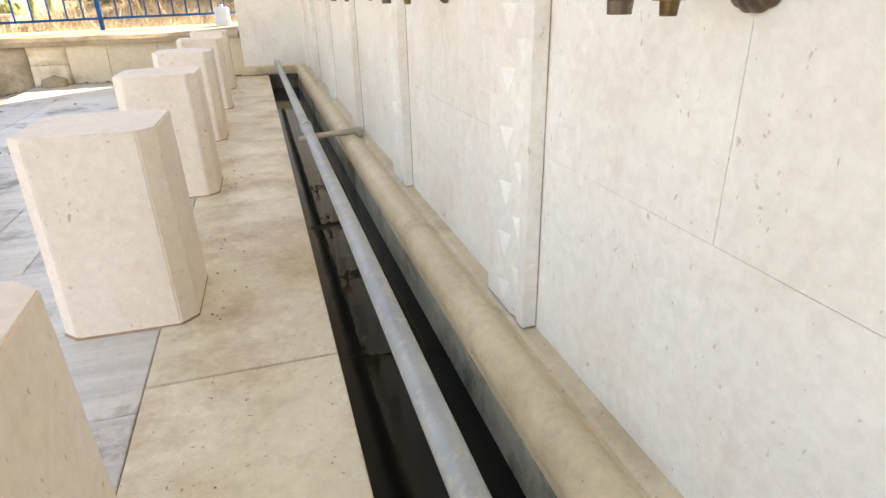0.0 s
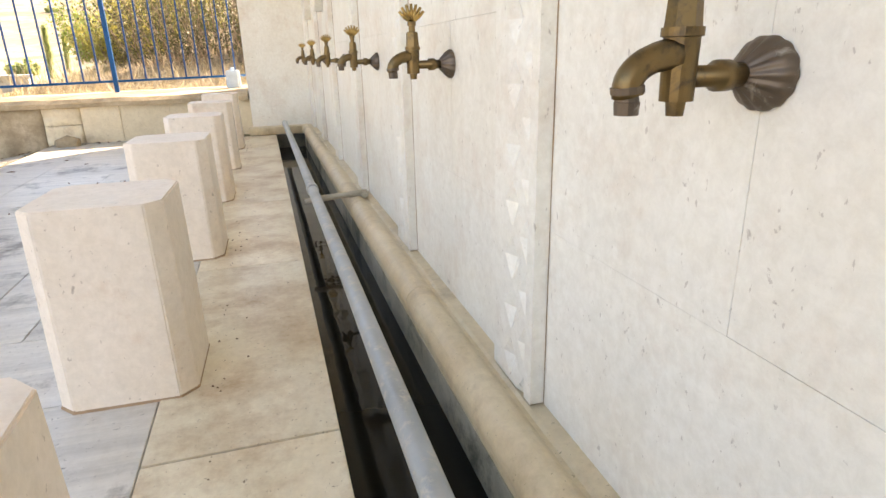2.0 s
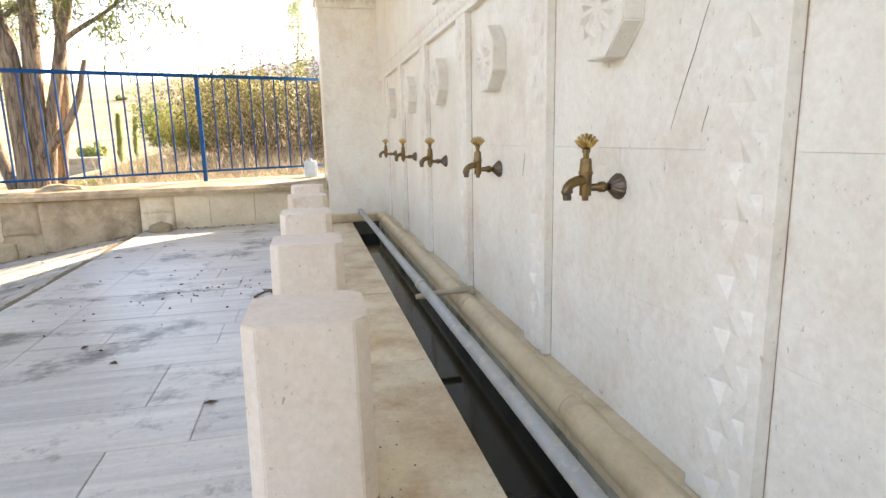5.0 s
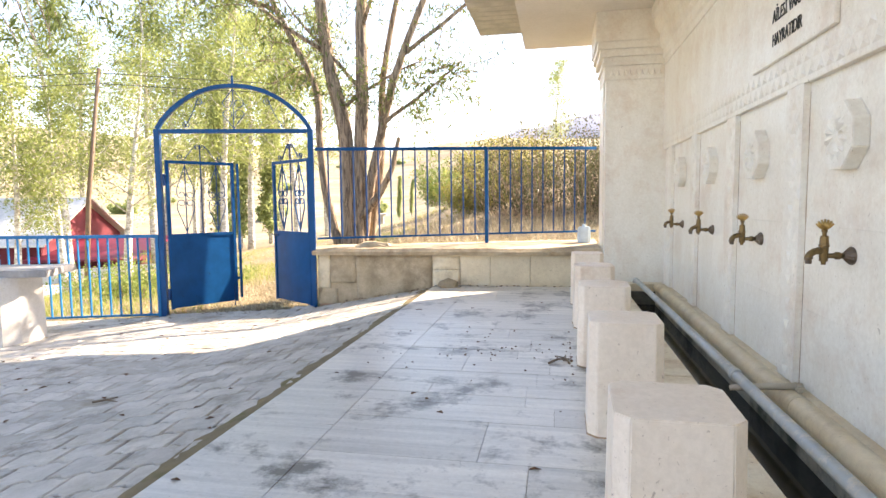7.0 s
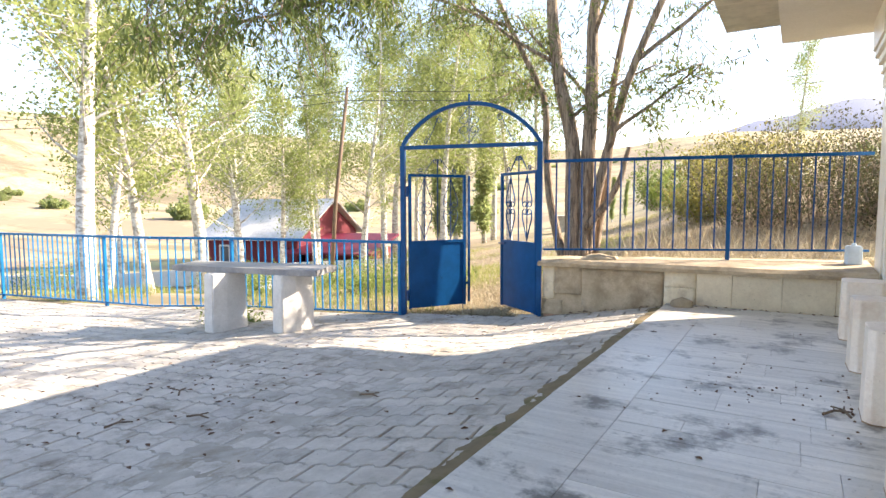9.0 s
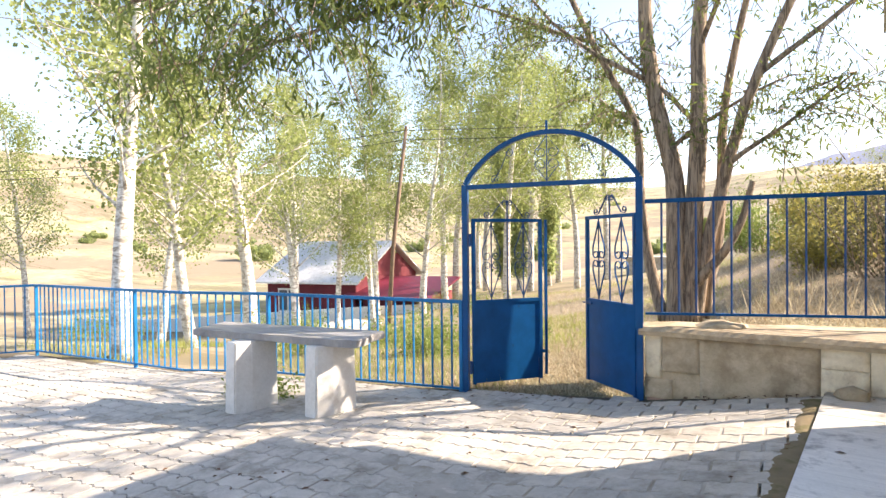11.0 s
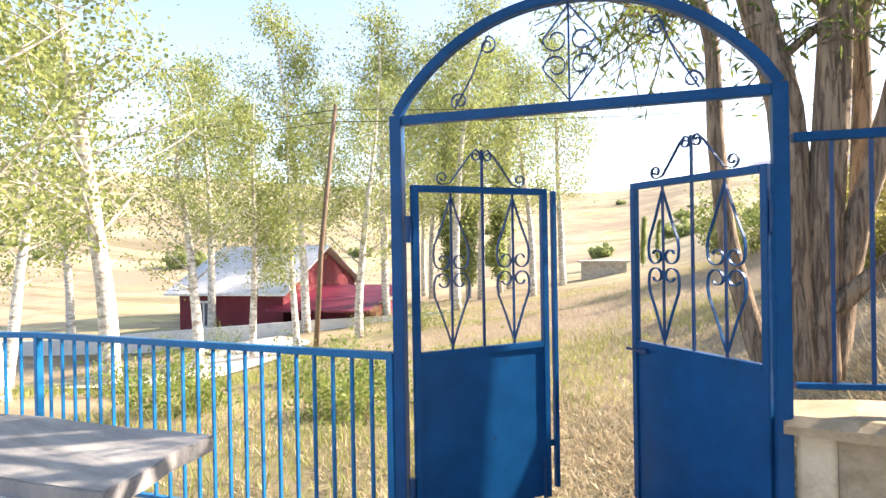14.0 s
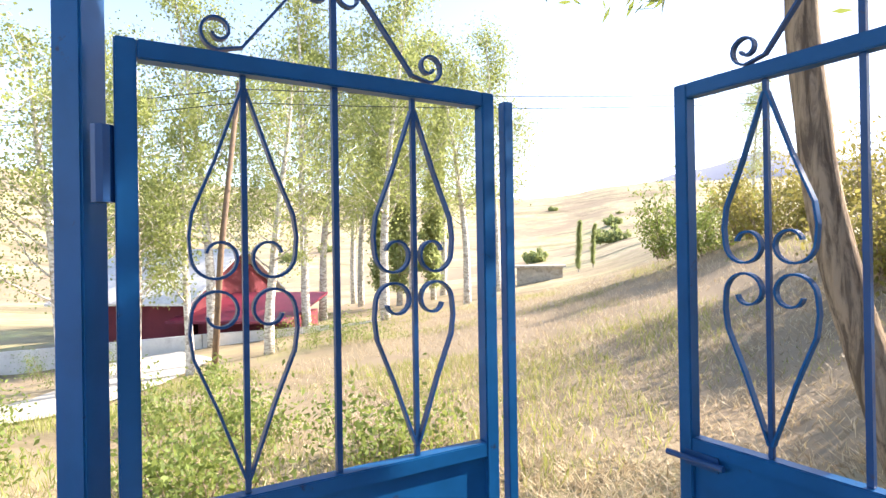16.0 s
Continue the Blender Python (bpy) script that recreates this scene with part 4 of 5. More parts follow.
# ornaments in the arch
orn = Build()
lozenge(orn, GW / 2, 2.03, 2.52, 0.27)
part("arch_ornament", orn, IRON, gate)
part("ornament_stem", Build().box(GW / 2 - 0.005, -0.005, 2.019, GW / 2 + 0.005, 0.005, 2.535), IRON, gate)
for sx in (-1, 1):
    cx = GW / 2 + sx * 0.50
    a = curl((cx + sx * 0.09, 2.075), 0.05, -math.pi / 2 + (0.6 if sx > 0 else -0.6), sx * 1.3, 24, 0.3)
    b = curl((cx - sx * 0.07, 2.36), 0.05, math.pi / 2, sx * 1.3, 24, 0.3)
    part("arch_scroll", strip(a[::-1] + [(cx + sx * 0.02, 0, 2.2)] + b), IRON, gate)

# ---- stone bench-table ----
def rough_slab(poly, z0, z1, seed, amp):
    b = Build()
    pts = []
    for (xa, ya), (xb, yb) in zip(poly, poly[1:] + poly[:1]):
        m = 10
        for i in range(m):
            x, y_ = xa + (xb - xa) * i / m, ya + (yb - ya) * i / m
            pts.append((x + amp * noise.noise((x * 4, y_ * 4, seed)), y_ + amp * noise.noise((x * 4, y_ * 4, seed + 9))))
    n = len(pts)
    b.v = [(x, y_, z0 + 0.012 * noise.noise((x * 3, y_ * 3, 1))) for x, y_ in pts] + [(x, y_, z1) for x, y_ in pts]
    b.f = [tuple(range(n))[::-1], tuple(range(n, 2 * n))] + [(i, (i + 1) % n, n + (i + 1) % n, n + i) for i in range(n)]
    return b


bench = thing("stone_table", "grey marble slab table on two white cast-stone legs", "table")
part("tabletop", rough_slab([(-7.45, 4.93), (-5.28, 5.42), (-5.5, 6.05), (-7.75, 5.52)], 0.318, 0.395, 4, 0.05), BENCH_TOP, bench, "grey veined marble slab", 0.006)
for (x, y_), zb in (((-6.62, 5.17), -0.44), ((-5.72, 5.50), -0.41)):
    leg = Build().prism([(-0.15, -0.27), (0.03, -0.28), (0.10, -0.1), (0.11, 0.24), (-0.12, 0.24), (-0.15, 0.1)], zb, 0.322, 0.94)
    part("leg", leg, BENCH_LEG, bench, "", 0.012, at=pose(x, y_, 0, 0, 0, 4))


# ---- trees ----
def limb_path(a, d, length, bend, up, steps, seed):
    """A wandering limb from a in direction d."""
    r_ = random.Random(seed)
    p, d = Vector(a), Vector(d).normalized()
    out = [p.copy()]
    for i in range(steps):
        d = (d + Vector((r_.uniform(-1, 1), r_.uniform(-1, 1), r_.uniform(-1, 1))) * bend + Vector((0, 0, up))).normalized()
        p = p + d * (length / steps)
        out.append(p.copy())
    return out


def taper(n, a=1.0, b=0.35):
    return [a + (b - a) * i / (n - 1) for i in range(n)]


def poplar(seed, height, radius, width, leaf, size, per, slim=0.8, bare=0.22, steep=0.6, material_leaf=None, name="poplar_tree", label="", lean=0.0, limbs=26):
    r_ = random.Random(seed)
    t = thing(name, label, "tree", None, "pale-barked trees beyond the fence")
    trunk = limb_path((0, 0, -0.3), (lean, lean * 0.5, 1), height, 0.05, 0.04, 14, seed)
    part("trunk", Build().tube(trunk, radius, 10, taper(15, 1.15, 0.12)), BARK_POPLAR, t, "pale bark", 0, True)
    wood, tips = Build(), []
    for i in range(limbs):
        f = bare + (0.96 - bare) * (i + r_.random() * 0.6) / limbs
        k = f * 14
        a = trunk[int(k)].lerp(trunk[min(int(k) + 1, 14)], k - int(k))
        ang = r_.uniform(0, 2 * math.pi)
        L = width * (1.15 - 0.75 * abs(f - 0.42) / 0.58) * r_.uniform(0.65, 1.1)
        path = limb_path(a, (math.cos(ang), math.sin(ang), steep), L, 0.13, 0.05, 6, seed * 50 + i)
        wood.tube(path, radius * 0.26 * (1.2 - f), 5, taper(7, 1, 0.25))
        for j in range(2, 7):
            tips.append(path[j])
            for q in range(3):
                sub = limb_path(path[j], (r_.uniform(-1, 1), r_.uniform(-1, 1), r_.uniform(-0.3, 0.8)), L * 0.32, 0.2, 0.0, 3, seed * 900 + i * 30 + j * 4 + q)
                if q == 0:
                    wood.tube(sub, radius * 0.06, 4)
                tips += sub[1:]
    part("branchwork", wood, BARK_POPLAR, t, "", 0, True)
    part("crown", leaves("crown", tips, size, slim, material_leaf or LEAF_POPLAR, leaf, per), None, t, "yellow-green leaves")
    return t


P1 = poplar(3, 10.5, 0.17, 2.5, 0.17, 0.085, 6, bare=0.27, label="pale-trunked poplar with sparse yellow-green leaves", lean=0.02)
P2 = poplar(8, 8.5, 0.12, 1.9, 0.16, 0.085, 6, bare=0.27, label="slender pale-trunked poplar with yellow-green leaves", lean=-0.12, limbs=22)
P3 = poplar(21, 11, 0.14, 2.2, 0.26, 0.085, 9, label="tall yellow-green poplar in the valley", limbs=26, bare=0.3)
P4 = poplar(33, 13, 0.17, 1.0, 0.24, 0.18, 8, steep=2.2, bare=0.08, limbs=34, material_leaf=LEAF_TALL, name="lombardy_poplar", label="narrow dark green column-shaped poplar")


def put(t, x, y, rz=0, s=1.0, first=False):
    m = pose(x, y, land(x, y) + 0.02, 0, 0, rz) @ Matrix.Scale(s, 4)
    if first:
        t.matrix_basis = m
        return t
    o = copy_thing(t, pose(x, y, land(x, y) + 0.02, 0, 0, rz))
    o.scale = (s, s, s)
    return o


put(P1, -11.95, 6.1, 0, 1.0, True)
put(P2, -12.9, 8.0, 30, 1.0, True)
put(P1, -13.6, 9.9, 140, 0.95)
put(P2, -19.5, 10.5, 200, 1.1)
put(P1, -17.8, 14.6, 70, 0.85)
put(P2, -17.5, 16.3, 120, 0.95)
put(P2, -16.2, 16.8, 300, 0.9)
put(P1, -16.0, 19.5, 250, 0.85)
put(P3, -21.0, 22.0, 0, 1.25, True)
for i, (x, y, rz, s) in enumerate([(-19, 25, 40, 0.9), (-16.5, 27, 90, 0.95), (-22, 30, 150, 1.0), (-18.5, 33, 200, 1.0), (-26, 21, 250, 0.9), (-30, 17, 20, 0.9), (-14.5, 31, 300, 0.85), (-15.5, 38, 10, 1.0), (-25, 38, 110, 1.1), (-33, 36, 60, 1.1), (-37, 30, 160, 1.0), (-21, 42, 220, 1.1), (-29, 43, 80, 1.1), (-36, 12, 30, 0.8)]):
    put(P3, x, y, rz, s * 1.4)
put(P3, -0.2, 80, 30, 1.5)
put(P4, -21.0, 36, 0, 1.0, True)
for x, y, rz, k in ((-19.5, 37.5, 70, 0.95), (-22.8, 37, 170, 1.05), (-12.6, 46, 20, 0.28), (-11.8, 47, 90, 0.24)):
    put(P4, x, y, rz, k)


# many-stemmed willow behind the low wall
willow = thing("willow_tree", "many-stemmed willow with furrowed brown bark behind the low wall", "tree")
stems = [
    ([(-3.12, 8.66, 0.35), (-3.14, 8.68, 1.0), (-3.18, 8.7, 2.14), (-3.42, 8.7, 3.29), (-3.5, 8.66, 4.4), (-3.3, 8.6, 5.8)], 0.135, 0.55),
    ([(-3.02, 8.7, 0.35), (-2.97, 8.72, 1.2), (-2.89, 8.72, 2.63), (-2.90, 8.75, 3.71), (-2.8, 8.9, 5.0), (-2.7, 9.1, 6.2)], 0.125, 0.5),
    ([(-2.96, 8.74, 0.40), (-2.84, 8.76, 1.1), (-2.66, 8.74, 1.9), (-2.49, 8.72, 2.57), (-2.25, 8.70, 3.23), (-1.8, 8.7, 4.3), (-1.5, 8.7, 5.4)], 0.085, 0.5),
    ([(-3.28, 8.70, 0.35), (-3.42, 8.72, 0.83), (-3.55, 8.74, 1.5), (-3.60, 8.74, 2.18), (-3.66, 8.72, 2.88), (-4.16, 8.6, 3.94), (-4.6, 8.5, 5.0)], 0.075, 0.5),
    ([(-2.92, 9.0, 0.4), (-2.75, 9.1, 1.6), (-2.70, 9.2, 3.0), (-2.4, 9.3, 4.6)], 0.08, 0.5),
    ([(-2.90, 8.66, 0.85), (-2.62, 8.6, 1.2), (-2.42, 8.58, 1.55), (-2.30, 8.58, 2.0)], 0.06, 0.55),
]
for path, r_, end in stems:
    fine = []
    P = [Vector(p) for p in path]
    for i in range(len(P) - 1):
        p0, p1, p2, p3 = P[max(i - 1, 0)], P[i], P[i + 1], P[min(i + 2, len(P) - 1)]
        for u in (0, 0.25, 0.5, 0.75):
            fine.append(0.5 * ((2 * p1) + (p2 - p0) * u + (2 * p0 - 5 * p1 + 4 * p2 - p3) * u * u + (3 * p1 - p0 - 3 * p2 + p3) * u ** 3))
    fine.append(P[-1])
    fine = [p + Vector((0.02 * noise.noise(p * 3), 0.02 * noise.noise(p * 3 + Vector((5, 0, 0))), 0)) for p in fine]
    part("stem", Build().tube(fine, r_ * 0.9, 18, taper(len(fine), 1.12, end)), BARK_WILLOW, willow, "", 0, True)
boughs, wtips = Build(), []
starts = [((-3.42, 8.7, 3.3), (-0.9, -0.5, 0.45), 2.6), ((-3.5, 8.66, 4.3), (-0.6, 0.3, 0.8), 2.4), ((-2.9, 8.75, 3.6), (0.5, -0.4, 0.9), 2.2), ((-2.25, 8.7, 3.2), (0.9, -0.2, 0.35), 2.6),
          ((-1.8, 8.7, 4.3), (0.9, -0.5, 0.5), 2.2), ((-4.16, 8.6, 3.94), (-0.9, -0.3, 0.3), 2.0), ((-3.3, 8.6, 5.7), (-0.6, -0.6, 0.5), 2.5), ((-2.7, 9.1, 6.0), (0.5, -0.3, 0.6), 2.5),
          ((-2.4, 9.3, 4.5), (0.5, 0.6, 0.6), 2.0), ((-3.27, 8.7, 2.4), (0.7, 0.2, 0.9), 1.6), ((-2.89, 8.72, 2.7), (-0.5, -0.3, 0.9), 1.8), ((-4.4, 8.55, 4.6), (-0.7, -0.6, 0.2), 2.4), ((-2.6, 8.72, 2.2), (0.8, -0.1, 0.7), 1.5), ((-3.66, 8.72, 2.88), (-0.55, 0.5, 0.3), 1.3), ((-1.8, 8.7, 4.3), (0.2, -0.9, 0.3), 2.0)]
for i, (a, d, L) in enumerate(starts):
    path = limb_path(a, d, L, 0.16, 0.03, 7, 400 + i)
    boughs.tube(path, 0.035, 7, taper(8, 1, 0.3))
    for j in range(2, 8):
        for q in range(4):
            sub = limb_path(path[j], (rnd.uniform(-1, 1), rnd.uniform(-1, 1), rnd.uniform(-0.8, 0.5)), 0.75, 0.25, -0.08, 5, 4000 + i * 40 + j * 4 + q)
            boughs.tube(sub, 0.006, 4)
            wtips += sub[1:]
# long limb reaching over the yard
reach = [(-3.5, 8.66, 4.4), (-4.1, 7.4, 4.3), (-4.4, 6.2, 3.95), (-4.8, 5.2, 3.75), (-5.3, 4.3, 3.5), (-5.9, 3.6, 3.3)]
boughs.tube(reach, 0.045, 8, taper(6, 1, 0.3))
OVER = [Vector(p) for p in reach[2:]]
otips = []
for i in range(60):
    f = rnd.random() * (len(OVER) - 1.001)
    a = OVER[int(f)].lerp(OVER[int(f) + 1], f % 1)
    sub = limb_path(a, (rnd.uniform(-1, 0.6), rnd.uniform(-1, 0.6), rnd.uniform(-0.4, 0.5)), rnd.uniform(0.6, 1.5), 0.22, -0.10, 6, 7000 + i)
    boughs.tube(sub, 0.006, 4)
    otips += sub[1:]
droop_limb = [(-4.4, 6.2, 3.95), (-5.0, 5.75, 3.72), (-5.8, 5.3, 3.5), (-6.8, 5.0, 3.4), (-7.8, 4.8, 3.4)]
boughs.tube(droop_limb, 0.028, 8, taper(5, 1, 0.3))
OVER2 = [Vector(p) for p in droop_limb]
for i in range(64):
    f = rnd.random() * (len(OVER2) - 1.001)
    a = OVER2[int(f)].lerp(OVER2[int(f) + 1], f % 1)
    sub = limb_path(a, (rnd.uniform(-1, 0.9), rnd.uniform(-0.9, 0.9), rnd.uniform(-0.5, 0.5)), rnd.uniform(0.5, 1.2), 0.22, -0.13, 6, 7300 + i)
    boughs.tube(sub, 0.006, 4)
    otips += sub[1:]
part("branchwork", boughs, BARK_WILLOW, willow, "", 0, True)
part("crown", leaves("crown", wtips, 0.10, 0.22, LEAF_WILLOW, 0.07, 8, 0.6), None, willow, "narrow grey-green leaves")
part("crown_over_yard", leaves("crown_over_yard", otips, 0.12, 0.22, LEAF_WILLOW, 0.09, 10, 0.8), None, willow, "dark olive narrow leaves")


# bushes behind the railing
def bush(name, x, y, w, d, h, mat, label, n, leaf, seed):
    r_ = random.Random(seed)
    t = thing(name, label, "bush", pose(x, y, land(x, y) - 0.05), "bushes on the slope")
    wood, tips = Build(), []
    for i in range(n):
        a, k = r_.uniform(0, 6.283), math.sqrt(r_.random())
        p = (math.cos(a) * k * w * 0.55, math.sin(a) * k * d * 0.55, 0)
        path = limb_path(p, (math.cos(a) * k * 0.6, math.sin(a) * k * 0.6, 1.2), h * r_.uniform(0.6, 1.1) * (1.1 - 0.4 * k), 0.2, 0.02, 6, seed * 70 + i)
        wood.tube(path, 0.012, 4, taper(7, 1, 0.3))
        tips += path[1:]
        for j in range(1, 7):
            tips += limb_path(path[j], (r_.uniform(-1, 1), r_.uniform(-1, 1), r_.uniform(-0.2, 0.8)), 0.35, 0.25, 0, 2, seed * 999 + i * 9 + j)[1:]
    part("woody_growth", wood, BARK_WILLOW, t)
    part("foliage", leaves("foliage", tips, leaf, 0.5, mat, 0.1, 7), None, t)
    return t


bush("wild_bush", 0.2, 12.2, 3.2, 2.0, 1.9, LEAF_BUSH, "dense dark brown-green bush behind the railing", 150, 0.052, 5)
bush("wild_bush", 2.2, 12.6, 2.6, 2.0, 2.1, LEAF_BUSH, "dense dark brown-green bush behind the railing", 110, 0.052, 6)
bush("wild_bush", -1.9, 14.2, 1.1, 0.9, 1.0, LEAF_YELLOW, "yellowing bush on the dry slope", 60, 0.07, 7)
bush("wild_bush", -1.0, 17.0, 2.4, 1.8, 1.7, LEAF_YELLOW, "yellowing bush on the dry slope", 60, 0.08, 8)
bush("wild_bush", -4.5, 26.0, 2.6, 2.0, 2.6, LEAF_WEED, "green bush on the dry slope", 60, 0.11, 9)
bush("wild_bush", -2.4, 24.0, 2.0, 2.0, 2.2, LEAF_YELLOW, "yellowing bush on the dry slope", 60, 0.11, 10)
for i, (x, y, w, h) in enumerate([(-7.05, 5.55, 0.14, 0.1), (-7.4, 9.2, 0.9, 0.5), (-8.6, 10.6, 1.2, 0.6), (-6.6, 10.6, 0.8, 0.5), (-10.2, 11.6, 1.3, 0.7), (-9.6, 8.4, 1.1, 0.5), (-12.0, 9.6, 1.4, 0.7), (-15.5, 20.5, 2.4, 1.0), (-13.0, 20.0, 2.0, 0.9), (-20.5, 16.5, 2.4, 1.3), (-17.0, 8.0, 2.0, 0.9)]):
    bush("roadside_weed", x, y, w, w * 0.8, h, LEAF_WEED, "clump of green weeds in dry grass", 15, 0.06, 30 + i)


# scattered shrubs on the far fields
shrub = bush("field_shrub", -30, 95, 3.0, 3.0, 2.2, LEAF_TALL, "dull green shrub dotted on the dry far field", 22, 0.4, 77)
tagged(shrub, group="shrubs on the far fields")
for i in range(34):
    a, R_ = radians(rnd.uniform(-92, 14)), rnd.uniform(80, 280)
    x, y = -4 + R_ * math.sin(a), 7 + R_ * math.cos(a)
    k = rnd.uniform(0.6, 1.6)
    o = copy_thing(shrub, pose(x, y, land(x, y) - 0.1, 0, 0, rnd.uniform(0, 360)))
    o.scale = (k, k, k * rnd.uniform(0.7, 1.2))


# grass
def grass(name, n, region, mat, h, label, keep=lambda x, y: True, slump=0.6):
    c, al, ac = [], [], []
    tries = 0
    while len(c) < n and tries < n * 6:
        tries += 1
        x, y = rnd.uniform(region[0], region[2]), rnd.uniform(region[1], region[3])
        if y < fence_y(x) + 0.12 or not keep(x, y) or (-3.2 < x < 1 and y < fence_y(x) + 0.3):
            continue
        hh = h * rnd.uniform(0.4, 1.3) * (0.6 + 0.8 * max(0, noise.noise((x * 0.7, y * 0.7, 4)) + 0.3))
        a = rnd.uniform(0, 6.283)
        lean = Vector((rnd.uniform(-slump, slump), rnd.uniform(-slump, slump), 1)).normalized() * hh * 0.5
        c.append((x + lean.x, y + lean.y, land(x, y) + lean.z - 0.01))
        al.append(lean)
        w = 0.0045 * rnd.uniform(0.7, 1.5)
        ac.append((math.cos(a) * w, math.sin(a) * w, 0))
    me = quads(name, np.array(c, np.float32), np.array(al, np.float32), np.array(ac, np.float32), mat)
    return tagged(new(name, me), label, "grass", "", "stuff")


grass("dry_grass", 42000, (-9, 6.9, 1.5, 16), STRAW, 0.13, "dry straw-coloured grass beyond the gate", lambda x, y: noise.noise((x * 0.6, y * 0.6, 9)) > -0.35, 1.7)
grass("tall_dry_grass", 700, (-2.8, 8.3, 2.0, 11.5), STRAW, 0.45, "tall dry stalks behind the railing")
grass("fallen_straw", 22000, (-5.6, 7.0, -2.2, 10.5), STRAW, 0.16, "matted dry straw on the ground beyond the gate", lambda x, y: True, 2.6)
grass("green_grass", 16000, (-15, 5.4, -4, 16), GRASS, 0.2, "short yellow-green grass beyond the fence", lambda x, y: noise.noise((x * 0.4, y * 0.4, 2)) > -0.1)

grass("slope_grass", 26000, (-14, 13, 3, 32), STRAW, 0.22, "dry straw-coloured grass on the open slope", lambda x, y: noise.noise((x * 0.4, y * 0.4, 9)) > -0.3, 1.4)
grass("slope_herbs", 9000, (-16, 12, -2, 30), GRASS, 0.2, "yellow-green herbs among the dry grass", lambda x, y: noise.noise((x * 0.3, y * 0.3, 14)) > 0.05, 0.9)

# ---- red house in the valley ----
hx, hy, hr = -28.6, 21.2, 18.0
hz = -3.3
house = thing("village_house", "dark red rendered house with pale metal gable roof", "house", pose(hx, hy, hz, 0, 0, hr))
L_, W_, H_ = 5.5, 8.5, 2.7
walls = Build()
walls.add([(0, 0, -1), (L_, 0, -1), (L_, W_, -1), (0, W_, -1), (0, 0, H_), (L_, 0, H_), (L_, W_, H_), (0, W_, H_), (0, W_ / 2, H_ + 1.9), (L_, W_ / 2, H_ + 1.9)],
          [(0, 1, 5, 4), (2, 3, 7, 6), (0, 4, 8, 7, 3), (1, 2, 6, 9, 5), (0, 3, 2, 1), (4, 5, 9, 8), (6, 7, 8, 9)])
part("wall", walls, HOUSE_RED, house)
for sy, nm in ((1, "roof_front"), (-1, "roof_back")):
    yy = -0.5 if sy > 0 else W_ + 0.5
    zz = H_ - 0.22
    part("roof", Build().add([(-0.5, yy, zz), (L_ + 0.4, yy, zz), (L_ + 0.4, W_ / 2, H_ + 1.98), (-0.5, W_ / 2, H_ + 1.98), (-0.5, yy, zz + 0.1), (L_ + 0.4, yy, zz + 0.1), (L_ + 0.4, W_ / 2, H_ + 2.08), (-0.5, W_ / 2, H_ + 2.08)],
                             [(0, 1, 2, 3), (4, 5, 6, 7), (0, 1, 5, 4), (1, 2, 6, 5), (3, 0, 4, 7)]), ROOF_WHITE, house, "pale metal roof")
for x in (0.7,):
    w = part("window", Build().box(x, -0.05, 0.9, x + 1.3, 0.03, 2.2), WINDOW_WHITE, house, "white framed window")
    part("pane", Build().box(x + 0.1, -0.06, 1.0, x + 0.6, -0.045, 2.1), glass, w)
    part("pane", Build().box(x + 0.7, -0.06, 1.0, x + 1.2, -0.045, 2.1), glass, w)
annex = thing("house_annex", "low maroon-roofed annex beside the red house", "shed", pose(-23.1, 23.2, hz, 0, 0, hr))
part("wall", Build().box(0, 0, -1, 3.8, 3.5, 1.95), HOUSE_RED, annex)
part("roof", Build().add([(-0.8, -1.0, 1.8), (4.2, -1.0, 1.8), (4.2, 3.8, 2.6), (-0.8, 3.8, 2.6), (-0.8, -1.0, 1.9), (4.2, -1.0, 1.9), (4.2, 3.8, 2.7), (-0.8, 3.8, 2.7)], [(0, 1, 2, 3), (4, 5, 6, 7), (0, 1, 5, 4), (1, 2, 6, 5), (2, 3, 7, 6), (3, 0, 4, 7)]), ROOF_RED, annex, "maroon sheet roof")
gw = Build()
gpts = [(-36, 14.2, -2.9), (-31, 16.4, -2.8), (-26.0, 18.8, -2.4), (-21.5, 22.0, -2.1), (-17.5, 26.0, -2.0), (-14.5, 30.5, -1.9)]
for a, c in zip(gpts, gpts[1:]):
    gw.bar((a[0], a[1], a[2] - 0.5), (c[0], c[1], c[2] - 0.5), 0.2, 1.6)
solid("wall_garden", gw, WHITE_WALL, "whitewashed garden wall below the red house", "wall")
shed = thing("stone_hut", "small grey flat-roofed hut on the far slope", "shed", pose(-13.9, 41, land(-13.9, 41), 0, 0, 15))
part("wall", Build().box(-1.4, 0, -0.5, 1.4, 2, 0.9), CONCRETE_BLOCK, shed)
part("roof", Build().box(-1.6, -0.2, 0.9, 1.6, 2.2, 1.02), CONCRETE_BLOCK, shed)

